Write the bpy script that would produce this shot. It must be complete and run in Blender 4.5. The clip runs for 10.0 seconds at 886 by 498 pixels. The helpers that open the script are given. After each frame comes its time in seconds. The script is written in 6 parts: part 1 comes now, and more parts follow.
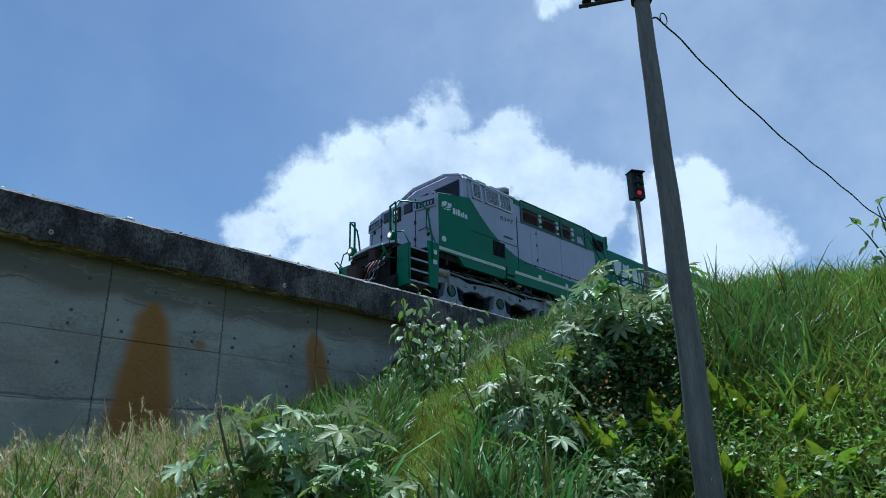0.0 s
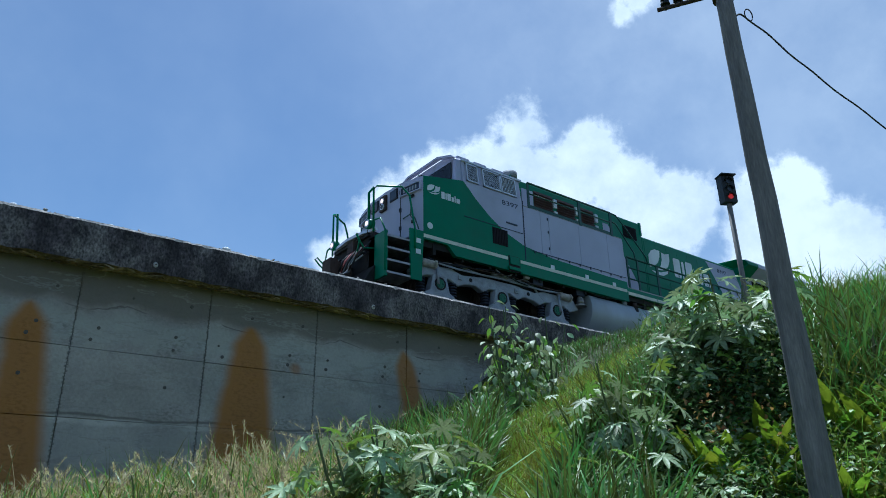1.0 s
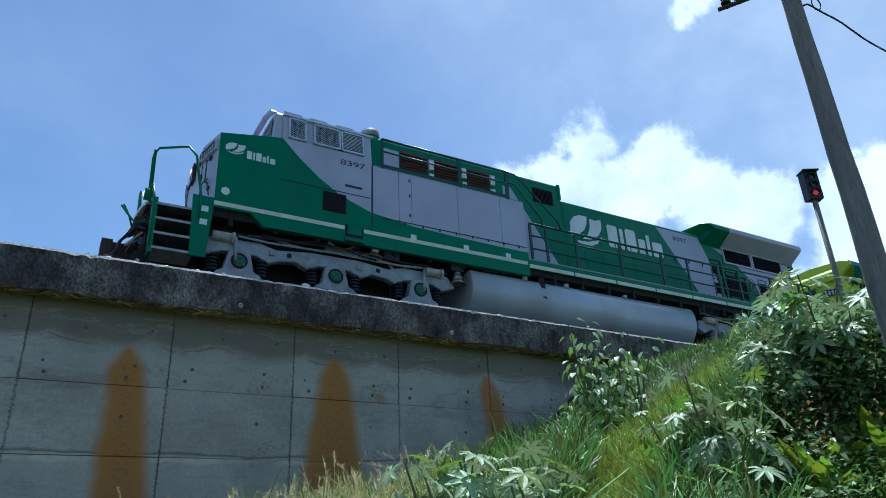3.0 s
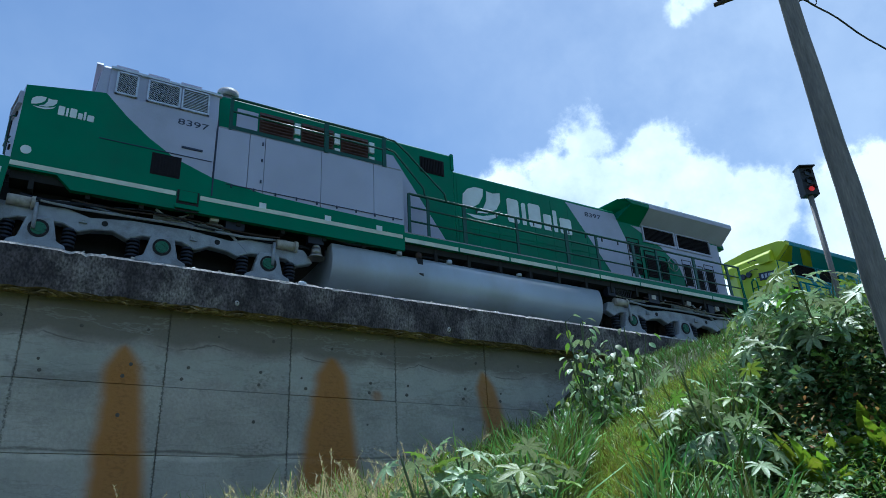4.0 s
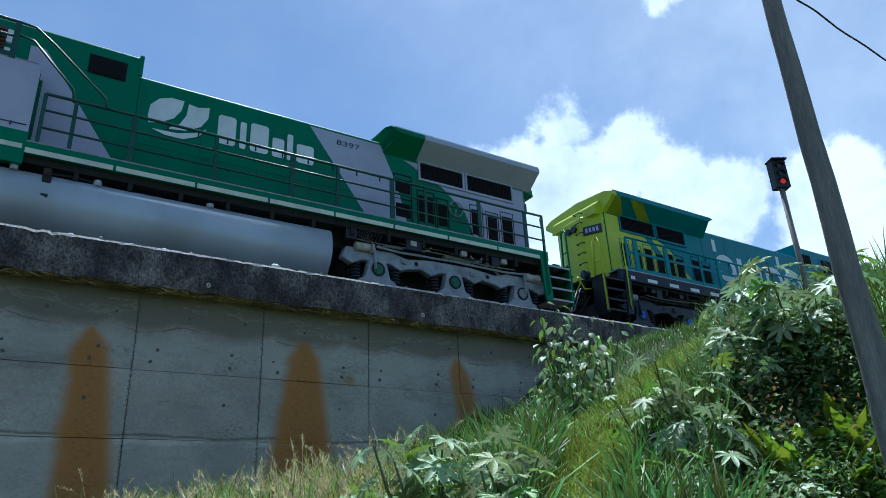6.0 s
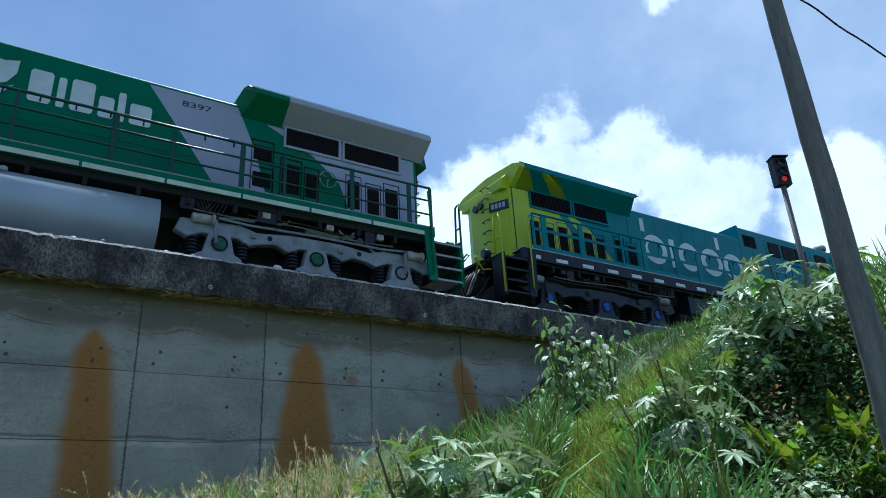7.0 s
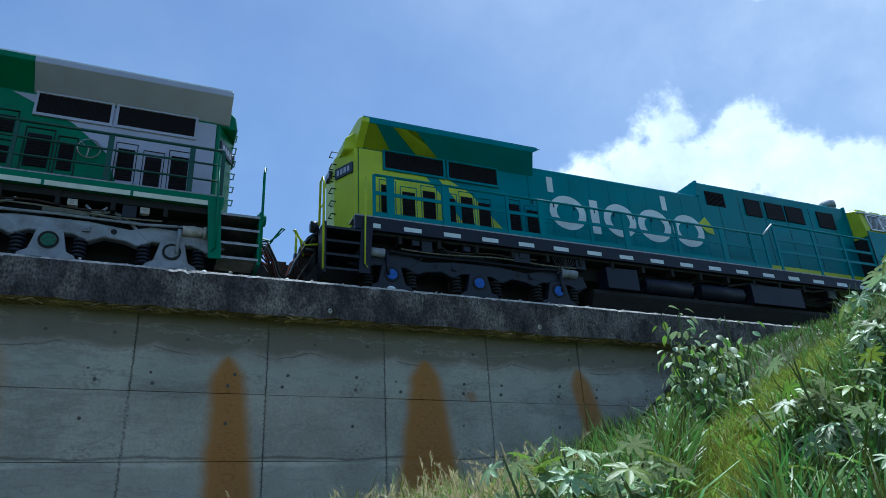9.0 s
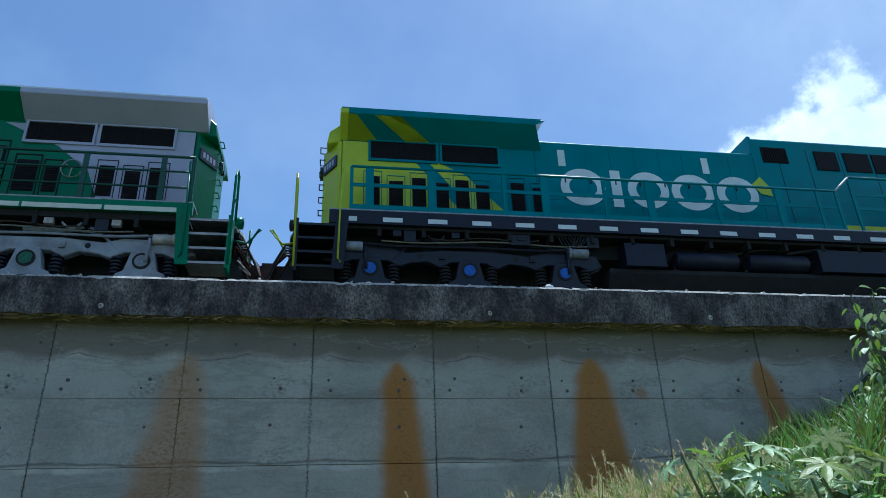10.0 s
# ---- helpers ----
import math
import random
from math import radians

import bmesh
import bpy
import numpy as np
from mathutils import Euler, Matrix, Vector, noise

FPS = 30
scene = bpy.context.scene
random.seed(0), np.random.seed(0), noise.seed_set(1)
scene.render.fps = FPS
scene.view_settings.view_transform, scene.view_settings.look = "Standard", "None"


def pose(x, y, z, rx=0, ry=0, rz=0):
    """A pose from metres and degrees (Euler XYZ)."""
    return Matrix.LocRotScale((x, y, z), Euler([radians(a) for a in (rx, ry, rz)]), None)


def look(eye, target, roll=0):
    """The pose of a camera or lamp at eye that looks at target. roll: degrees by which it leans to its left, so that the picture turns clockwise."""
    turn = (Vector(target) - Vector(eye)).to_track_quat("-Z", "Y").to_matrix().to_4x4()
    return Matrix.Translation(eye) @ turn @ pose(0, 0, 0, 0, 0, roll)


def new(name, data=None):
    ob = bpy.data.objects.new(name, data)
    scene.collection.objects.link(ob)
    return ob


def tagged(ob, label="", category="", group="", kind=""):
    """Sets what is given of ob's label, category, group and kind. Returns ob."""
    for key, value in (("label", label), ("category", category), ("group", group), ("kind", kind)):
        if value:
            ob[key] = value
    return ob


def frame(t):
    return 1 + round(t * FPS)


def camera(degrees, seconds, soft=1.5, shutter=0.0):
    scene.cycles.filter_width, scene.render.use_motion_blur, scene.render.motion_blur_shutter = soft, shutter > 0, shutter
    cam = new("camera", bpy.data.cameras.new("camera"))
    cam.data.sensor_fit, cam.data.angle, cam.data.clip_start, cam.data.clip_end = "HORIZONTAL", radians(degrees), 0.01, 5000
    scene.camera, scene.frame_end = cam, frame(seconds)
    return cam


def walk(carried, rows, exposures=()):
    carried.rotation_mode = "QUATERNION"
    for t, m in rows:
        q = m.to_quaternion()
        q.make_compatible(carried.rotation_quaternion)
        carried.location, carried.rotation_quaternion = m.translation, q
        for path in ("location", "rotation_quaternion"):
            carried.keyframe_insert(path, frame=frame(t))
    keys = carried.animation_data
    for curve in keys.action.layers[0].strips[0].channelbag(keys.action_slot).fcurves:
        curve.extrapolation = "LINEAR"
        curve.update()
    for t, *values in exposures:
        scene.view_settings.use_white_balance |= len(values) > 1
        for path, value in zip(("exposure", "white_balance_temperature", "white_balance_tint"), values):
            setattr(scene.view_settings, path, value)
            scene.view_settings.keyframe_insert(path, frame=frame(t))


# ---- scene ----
EYE = 1.5          # the camera's height over the ground at its feet
RAIL = EYE + 4.9   # top of the rails
TRACK = 14.03      # middle of the track, along y
PATH = [
    (0.00, 0.002, -0.033, -0.004, -44.52, 20.14, 0.82),
    (0.50, 0.013, -0.016, -0.001, -41.21, 21.13, 0.65),
    (1.00, -0.006, -0.016, -0.001, -37.14, 21.66, 0.82),
    (1.50, -0.014, -0.017, -0.002, -33.65, 22.59, 0.90),
    (2.00, -0.022, -0.029, -0.009, -32.09, 23.35, 1.23),
    (2.50, -0.018, -0.034, -0.010, -29.96, 23.87, 2.36),
    (4.00, 0.003, -0.023, -0.011, -30.04, 23.59, 2.73),
    (4.50, -0.003, -0.014, -0.006, -31.17, 23.73, 2.41),
    (5.00, 0.028, 0.007, 0.012, -31.58, 23.39, 2.43),
    (5.50, 0.029, 0.024, 0.016, -32.12, 22.79, 2.48),
    (6.00, 0.020, 0.028, 0.022, -32.36, 22.24, 2.58),
    (7.50, 0.014, 0.021, 0.027, -31.53, 22.18, 3.29),
    (8.00, 0.004, 0.024, 0.012, -30.26, 22.05, 3.43),
    (8.50, 0.027, 0.013, -0.022, -27.40, 23.08, 3.20),
    (9.00, -0.026, 0.028, 0.005, -22.42, 23.96, 3.10),
    (9.50, -0.018, 0.017, -0.011, -17.52, 23.77, 2.96),
    (10.00, -0.025, 0.029, -0.013, -8.98, 24.68, 2.01),
]
cam = camera(65.0, 10.0, soft=0.9)
walk(cam, [(t, pose(x, y, EYE + z, 90 + p, r, w)) for t, x, y, z, w, p, r in PATH],
     exposures=[(0, -0.25, 5150, 2), (1, -0.1, 5150, 2), (1.5, 0.0, 5150, 2), (2.5, 0.15, 5150, 2), (6, 0.12, 5150, 2), (8, 0.08, 5150, 2), (10, 0.24, 5150, 2)])


# ---- sky and sun ----
def direction(az, el):
    """Unit vector: az degrees from +y towards +x, el degrees up."""
    a, e = radians(az), radians(el)
    return Vector((math.sin(a) * math.cos(e), math.cos(a) * math.cos(e), math.sin(e)))


SUN_AZ, SUN_EL = 35.0, 71.0
world = bpy.data.worlds.new("world")
scene.world = world
world.use_nodes = True
wt = world.node_tree
wn, wl = wt.nodes, wt.links
wn.clear()


def wnode(kind, **values):
    n = wn.new(kind)
    for k, v in values.items():
        n.inputs[k].default_value = v
    return n


def wmath(op, a, b=None):
    n = wn.new("ShaderNodeMath")
    n.operation = op
    for i, v in enumerate((a, b)):
        if v is None:
            continue
        if isinstance(v, (int, float)):
            n.inputs[i].default_value = v
        else:
            wl.new(v, n.inputs[i])
    return n.outputs[0]


sky = wn.new("ShaderNodeTexSky")
sky.sky_type, sky.sun_disc = "NISHITA", False
sky.sun_elevation, sky.sun_rotation = radians(SUN_EL), radians(SUN_AZ)
sky.air_density, sky.dust_density, sky.ozone_density = 1.0, 0.5, 0.9
coord = wn.new("ShaderNodeTexCoord")
big = wnode("ShaderNodeTexNoise", Scale=7.0, Detail=7.0, Roughness=0.62)
veil = wnode("ShaderNodeTexNoise", Scale=2.6, Detail=5.0, Roughness=0.55)
fine = wnode("ShaderNodeTexNoise", Scale=16.0, Detail=6.0, Roughness=0.65)
for n in (big, veil, fine):
    wl.new(coord.outputs["Generated"], n.inputs["Vector"])
# cumulus heaps: azimuth, elevation, radius in degrees
HEAPS = [(44, 25.2, 6.2), (45.4, 31, 2.9), (50.8, 28, 3.6), (38.3, 26, 3.8), (33.2, 23.5, 3.4), (28.5, 20.5, 3.0), (54, 25.6, 3.4), (58, 23, 4.0), (64.5, 21, 4.4),
         (70, 18.5, 3.4), (40, 18, 8), (52, 15, 8), (67, 17, 3.2), (74, 24, 0.6), (55.4, 38.8, 1.0), (57.4, 39.8, 1.5), (59.6, 40.2, 1.4), (61.6, 40.4, 1.0), (57, 43, 2.0),
         (120, 30, 6), (200, 24, 5), (250, 22, 7), (330, 20, 6)]
cover = None
for az, el, r in HEAPS:
    dot = wn.new("ShaderNodeVectorMath")
    dot.operation = "DOT_PRODUCT"
    wl.new(coord.outputs["Generated"], dot.inputs[0])
    dot.inputs[1].default_value = direction(az, el)
    ang = wmath("ARCCOSINE", wmath("MINIMUM", dot.outputs["Value"], 1.0))
    blob = wmath("DIVIDE", wmath("SUBTRACT", radians(r), ang), radians(6.0))
    cover = blob if cover is None else wmath("MAXIMUM", cover, blob)
dens = wmath("ADD", cover, wmath("MULTIPLY", wmath("SUBTRACT", big.outputs["Fac"], 0.5), 1.2))
dens = wmath("ADD", dens, wmath("MULTIPLY", wmath("SUBTRACT", fine.outputs["Fac"], 0.5), 0.6))
cl = wn.new("ShaderNodeMapRange")
cl.interpolation_type = "SMOOTHSTEP"
cl.inputs["From Min"].default_value, cl.inputs["From Max"].default_value = -0.06, 0.24
wl.new(dens, cl.inputs["Value"])
vl = wn.new("ShaderNodeMapRange")
vl.inputs["From Min"].default_value, vl.inputs["From Max"].default_value = 0.42, 0.8
vl.inputs["To Max"].default_value = 0.14
wl.new(veil.outputs["Fac"], vl.inputs["Value"])
# broad milky haze towards the bright quarter of the sky
hz = wn.new("ShaderNodeVectorMath")
hz.operation = "DOT_PRODUCT"
wl.new(coord.outputs["Generated"], hz.inputs[0])
hz.inputs[1].default_value = direction(68, 42)
hr = wn.new("ShaderNodeMapRange")
hr.interpolation_type = "SMOOTHSTEP"
hr.inputs["From Min"].default_value, hr.inputs["From Max"].default_value, hr.inputs["To Max"].default_value = 0.78, 1.0, 0.36
wl.new(hz.outputs["Value"], hr.inputs["Value"])
thin = wmath("ADD", vl.outputs["Result"], wmath("MULTIPLY", hr.outputs["Result"], wmath("ADD", veil.outputs["Fac"], 0.35)))
both = wmath("MINIMUM", wmath("ADD", cl.outputs["Result"], thin), 1.0)
shade = wn.new("ShaderNodeValToRGB")
shade.color_ramp.elements[0].position, shade.color_ramp.elements[0].color = 0.3, (6.0, 6.6, 7.6, 1)
shade.color_ramp.elements[1].position, shade.color_ramp.elements[1].color = 0.6, (9.4, 9.6, 9.8, 1)
wl.new(big.outputs["Fac"], shade.inputs["Fac"])
mix = wn.new("ShaderNodeMix")
mix.data_type = "RGBA"
wl.new(both, mix.inputs["Factor"])
wl.new(sky.outputs["Color"], mix.inputs["A"])
wl.new(shade.outputs["Color"], mix.inputs["B"])
bg = wnode("ShaderNodeBackground", Strength=0.109)
out = wn.new("ShaderNodeOutputWorld")
wl.new(mix.outputs["Result"], bg.inputs["Color"])
wl.new(bg.outputs[0], out.inputs["Surface"])

sun = new("sun", bpy.data.lights.new("sun", "SUN"))
sun.data.energy, sun.data.angle, sun.data.color = 4.8, radians(0.6), (1.0, 0.95, 0.86)
sun.matrix_world = look(direction(SUN_AZ, SUN_EL) * 60, (0, 0, 0))


# ---- materials ----
def material(name, color, rough=0.6, metal=0.0, var=0.25, scale=6.0, bump=0.1, fine_scale=60.0, dirt=None, dirt_amount=0.0,
             stretch=(1, 1, 1), island=0.0, translucent=0.0, coat=0.0, spec=0.5, grain=0.0):
    """Procedural surface: base colour varied at two scales, with bump, optional dirt and per-piece variation."""
    m = bpy.data.materials.new(name)
    m.use_nodes = True
    nt = m.node_tree
    b = nt.nodes["Principled BSDF"]
    tc = nt.nodes.new("ShaderNodeTexCoord")
    mp = nt.nodes.new("ShaderNodeMapping")
    mp.inputs["Scale"].default_value = stretch
    nt.links.new(tc.outputs["Object"], mp.inputs["Vector"])
    n1 = nt.nodes.new("ShaderNodeTexNoise")
    n1.inputs["Scale"].default_value, n1.inputs["Detail"].default_value = scale, 6
    n2 = nt.nodes.new("ShaderNodeTexNoise")
    n2.inputs["Scale"].default_value, n2.inputs["Detail"].default_value = fine_scale, 4
    for n in (n1, n2):
        nt.links.new(mp.outputs[0], n.inputs["Vector"])
    ramp = nt.nodes.new("ShaderNodeValToRGB")
    c = Vector(color)
    ramp.color_ramp.elements[0].position, ramp.color_ramp.elements[0].color = 0.3, (*(c * (1 - var)), 1)
    ramp.color_ramp.elements[1].position, ramp.color_ramp.elements[1].color = 0.7, (*(c * (1 + var * 0.7)), 1)
    nt.links.new(n1.outputs["Fac"], ramp.inputs["Fac"])
    col = ramp.outputs["Color"]
    if dirt:
        n3 = nt.nodes.new("ShaderNodeTexNoise")
        n3.inputs["Scale"].default_value, n3.inputs["Detail"].default_value = scale * 0.45, 8
        n3.inputs["Roughness"].default_value = 0.7
        nt.links.new(mp.outputs[0], n3.inputs["Vector"])
        mr = nt.nodes.new("ShaderNodeMapRange")
        mr.inputs["From Min"].default_value, mr.inputs["From Max"].default_value = 0.48, 0.72
        mr.inputs["To Max"].default_value = dirt_amount
        nt.links.new(n3.outputs["Fac"], mr.inputs["Value"])
        mx = nt.nodes.new("ShaderNodeMix")
        mx.data_type = "RGBA"
        nt.links.new(mr.outputs[0], mx.inputs["Factor"])
        nt.links.new(col, mx.inputs["A"])
        mx.inputs["B"].default_value = (*dirt, 1)
        col = mx.outputs["Result"]
    if island:
        geo = nt.nodes.new("ShaderNodeNewGeometry")
        oi = nt.nodes.new("ShaderNodeObjectInfo")
        ad = nt.nodes.new("ShaderNodeMath")
        ad.operation = "ADD"
        nt.links.new(geo.outputs["Random Per Island"], ad.inputs[0])
        nt.links.new(oi.outputs["Random"], ad.inputs[1])
        fr = nt.nodes.new("ShaderNodeMath")
        fr.operation = "FRACT"
        nt.links.new(ad.outputs[0], fr.inputs[0])
        hsv = nt.nodes.new("ShaderNodeHueSaturation")
        for sock, lo, hi in (("Hue", 0.5 - 0.06 * island, 0.5 + 0.04 * island), ("Value", 1 - 0.5 * island, 1 + 0.6 * island)):
            mr = nt.nodes.new("ShaderNodeMapRange")
            mr.inputs["To Min"].default_value, mr.inputs["To Max"].default_value = lo, hi
            nt.links.new(fr.outputs[0], mr.inputs["Value"])
            nt.links.new(mr.outputs[0], hsv.inputs[sock])
        nt.links.new(col, hsv.inputs["Color"])
        col = hsv.outputs["Color"]
    if grain:
        gm = nt.nodes.new("ShaderNodeMapRange")
        gm.inputs["From Min"].default_value, gm.inputs["From Max"].default_value = 0.3, 0.7
        gm.inputs["To Min"].default_value, gm.inputs["To Max"].default_value = 1 - grain, 1 + grain * 0.8
        nt.links.new(n2.outputs["Fac"], gm.inputs["Value"])
        gx = nt.nodes.new("ShaderNodeMix")
        gx.data_type, gx.blend_type = "RGBA", "MULTIPLY"
        gx.inputs["Factor"].default_value = 1.0
        nt.links.new(col, gx.inputs["A"])
        nt.links.new(gm.outputs[0], gx.inputs["B"])
        col = gx.outputs["Result"]
    nt.links.new(col, b.inputs["Base Color"])
    b.inputs["Metallic"].default_value = metal
    b.inputs["Specular IOR Level"].default_value = spec
    b.inputs["Coat Weight"].default_value = coat
    rr = nt.nodes.new("ShaderNodeMapRange")
    rr.inputs["To Min"].default_value, rr.inputs["To Max"].default_value = max(0.03, rough - 0.12), min(1, rough + 0.12)
    nt.links.new(n2.outputs["Fac"], rr.inputs["Value"])
    nt.links.new(rr.outputs[0], b.inputs["Roughness"])
    if bump:
        bp = nt.nodes.new("ShaderNodeBump")
        bp.inputs["Strength"].default_value, bp.inputs["Distance"].default_value = bump, 0.02
        nt.links.new(n2.outputs["Fac"], bp.inputs["Height"])
        nt.links.new(bp.outputs[0], b.inputs["Normal"])
    if translucent:
        tr = nt.nodes.new("ShaderNodeBsdfTranslucent")
        nt.links.new(col, tr.inputs["Color"])
        ms = nt.nodes.new("ShaderNodeMixShader")
        ms.inputs[0].default_value = translucent
        nt.links.new(b.outputs[0], ms.inputs[1])
        nt.links.new(tr.outputs[0], ms.inputs[2])
        nt.links.new(ms.outputs[0], nt.nodes["Material Output"].inputs["Surface"])
    return m


def glow(name, color, strength):
    m = bpy.data.materials.new(name)
    m.use_nodes = True
    b = m.node_tree.nodes["Principled BSDF"]
    b.inputs["Base Color"].default_value = (*color, 1)
    b.inputs["Emission Color"].default_value = (*color, 1)
    b.inputs["Emission Strength"].default_value = strength
    return m


GREEN = material("green_paint", (0.002, 0.165, 0.075), 0.4, var=0.14, scale=1.3, bump=0.03, dirt=(0.02, 0.10, 0.055), dirt_amount=0.4, spec=0.32, grain=0.06)
GREY = material("grey_paint", (0.45, 0.445, 0.58), 0.42, var=0.08, scale=1.1, bump=0.03, dirt=(0.29, 0.29, 0.36), dirt_amount=0.45, grain=0.05)
RAIL_GREEN = material("dark_green_rail_paint", (0.003, 0.062, 0.04), 0.4, var=0.2, scale=4, bump=0.03, grain=0.08)
CREAM = material("cream_stripe_paint", (0.68, 0.69, 0.58), 0.5, var=0.12, scale=3, bump=0.02, dirt=(0.36, 0.35, 0.30), dirt_amount=0.6)
PALE_DIRTY = material("grimy_pale_paint", (0.50, 0.46, 0.41), 0.55, var=0.25, scale=8, bump=0.1, dirt=(0.16, 0.13, 0.10), dirt_amount=0.7)
TEAL = material("teal_paint", (0.0, 0.195, 0.235), 0.38, var=0.14, scale=1.2, bump=0.03, dirt=(0.006, 0.13, 0.155), dirt_amount=0.4, spec=0.36, grain=0.06)
YELLOW = material("yellow_paint", (0.52, 0.60, 0.012), 0.42, var=0.12, scale=1.4, bump=0.03, dirt=(0.30, 0.32, 0.07), dirt_amount=0.4)
WHITE = material("white_paint", (0.75, 0.78, 0.80), 0.45, var=0.1, scale=3, bump=0.02, dirt=(0.5, 0.52, 0.52), dirt_amount=0.5)
NAVY = material("navy_frame_paint", (0.007, 0.009, 0.024), 0.5, var=0.25, scale=3, bump=0.08, dirt=(0.02, 0.02, 0.024), dirt_amount=0.4, spec=0.35)
TRUCK_GREY = material("grey_cast_steel", (0.33, 0.345, 0.385), 0.55, var=0.2, scale=4, bump=0.2, dirt=(0.10, 0.085, 0.07), dirt_amount=0.7, grain=0.15)
TRUCK_DARK = material("dark_cast_steel", (0.013, 0.016, 0.029), 0.5, var=0.3, scale=4, bump=0.2, dirt=(0.024, 0.022, 0.025), dirt_amount=0.5, spec=0.4)
TANK_GREY = material("grey_tank_paint", (0.46, 0.50, 0.57), 0.34, 0.15, var=0.12, scale=0.8, bump=0.0, stretch=(1, 1, 0.5), dirt=(0.30, 0.27, 0.24), dirt_amount=0.6)
SOOT = material("sooty_underframe", (0.012, 0.011, 0.011), 0.8, var=0.4, scale=5, bump=0.25)
STEEL = material("worn_steel", (0.35, 0.33, 0.31), 0.4, 0.8, var=0.3, scale=8, bump=0.1)
RUST = material("rusty_steel", (0.06, 0.04, 0.032), 0.8, 0.2, var=0.4, scale=10, bump=0.3)
BLACK = material("black_rubber", (0.015, 0.015, 0.017), 0.6, var=0.2, scale=10, bump=0.05)
MESH_DARK = material("dark_grille", (0.010, 0.007, 0.009), 0.7, var=0.3, scale=12, bump=0.1, spec=0.25)
LOUVRE = material("brown_louvre", (0.10, 0.05, 0.045), 0.6, var=0.3, scale=8, bump=0.1)
SILVER = material("bare_aluminium", (0.62, 0.63, 0.66), 0.4, 0.5, var=0.15, scale=9, bump=0.05)
HOLE = material("tie_hole_shadow", (0.11, 0.098, 0.085), 0.95, var=0.3, scale=20, bump=0.3)
CAP_GREEN = material("green_cap", (0.02, 0.14, 0.07), 0.5, var=0.3, scale=20, bump=0.2)
CAP_BLUE = material("blue_cap", (0.03, 0.13, 0.55), 0.45, var=0.3, scale=20, bump=0.2)
HOSE = material("red_hose", (0.35, 0.10, 0.09), 0.6, var=0.2, scale=10, bump=0.05)
LETTER = material("dark_blue_lettering", (0.02, 0.03, 0.07), 0.5, var=0.1, scale=10, bump=0)
GLASS = material("dark_window_glass", (0.03, 0.035, 0.045), 0.08, var=0.1, scale=2, bump=0.0)
LAMP_ON = glow("lit_headlamp", (1.0, 0.66, 0.55), 1.6)
RED_ON = glow("lit_red_signal", (0.9, 0.04, 0.04), 0.28)
POLE = material("weathered_pole", (0.20, 0.18, 0.17), 0.85, var=0.25, scale=3, bump=0.35, stretch=(6, 6, 0.8), fine_scale=14, dirt=(0.34, 0.30, 0.27), dirt_amount=0.6, grain=0.22)
LEDGE = material("black_stained_concrete", (0.065, 0.052, 0.055), 0.92, var=0.8, scale=3.2, bump=1.0, stretch=(1.3, 1, 0.8), fine_scale=24, dirt=(0.30, 0.26, 0.24), dirt_amount=1.0, grain=0.75)
SOFFIT = material("limey_soffit", (0.26, 0.19, 0.085), 0.95, var=0.6, scale=3, bump=0.9, fine_scale=20, dirt=(0.05, 0.04, 0.03), dirt_amount=0.8, grain=0.4)
BALLAST = material("ballast", (0.125, 0.112, 0.105), 0.95, var=0.5, scale=14, bump=1.0, fine_scale=25)
ARRIS = material("pale_and_sunlit_concrete", (0.50, 0.46, 0.43), 0.9, var=0.4, scale=7, bump=0.5, grain=0.4, fine_scale=30, dirt=(0.14, 0.13, 0.13), dirt_amount=0.7)
SLEEPER = material("sleeper_concrete", (0.34, 0.32, 0.30), 0.9, var=0.3, scale=5, bump=0.3)
WITHERED = material("withered_leaf", (0.42, 0.24, 0.08), 0.7, var=0.3, scale=9, bump=0.1, island=0.6, translucent=0.3)
LEAF = material("castor_leaf", (0.33, 0.43, 0.22), 0.44, var=0.3, scale=9, bump=0.15, island=0.6, translucent=0.25, spec=0.55)
INNER_LEAF = material("shaded_inner_leaf", (0.125, 0.19, 0.06), 0.5, var=0.3, scale=8, bump=0.1, island=1.0, translucent=0.35)
DOCK = material("dock_leaf", (0.22, 0.33, 0.02), 0.42, var=0.3, scale=7, bump=0.2, island=0.6, translucent=0.4)
SHADED_BLADE = material("shaded_blade", (0.02, 0.03, 0.02), 0.5, var=0.3, scale=6, bump=0.0, island=0.5)
LEAF_YOUNG = material("young_leaf", (0.21, 0.35, 0.045), 0.4, var=0.25, scale=9, bump=0.15, island=0.6, translucent=0.35)
STEM = material("green_stem", (0.10, 0.13, 0.05), 0.6, var=0.3, scale=12, bump=0.1)
WEED = material("weed_leaf", (0.11, 0.20, 0.05), 0.45, var=0.3, scale=8, bump=0.1, island=0.9, translucent=0.3)
GRASS = material("grass_blade", (0.29, 0.385, 0.06), 0.5, var=0.25, scale=5, bump=0.0, island=1.25, translucent=0.24, spec=0.32)
TURF = material("turf_blade", (0.30, 0.345, 0.05), 0.7, var=0.25, scale=3, bump=0.0, island=1.1, translucent=0.35, spec=0.2)
REED = material("tall_grass_blade", (0.145, 0.24, 0.055), 0.45, var=0.25, scale=5, bump=0.0, island=1.3, translucent=0.2, spec=0.38)
DRY = material("dry_grass", (0.62, 0.52, 0.29), 0.6, var=0.25, scale=6, bump=0.0, island=0.7, translucent=0.25)
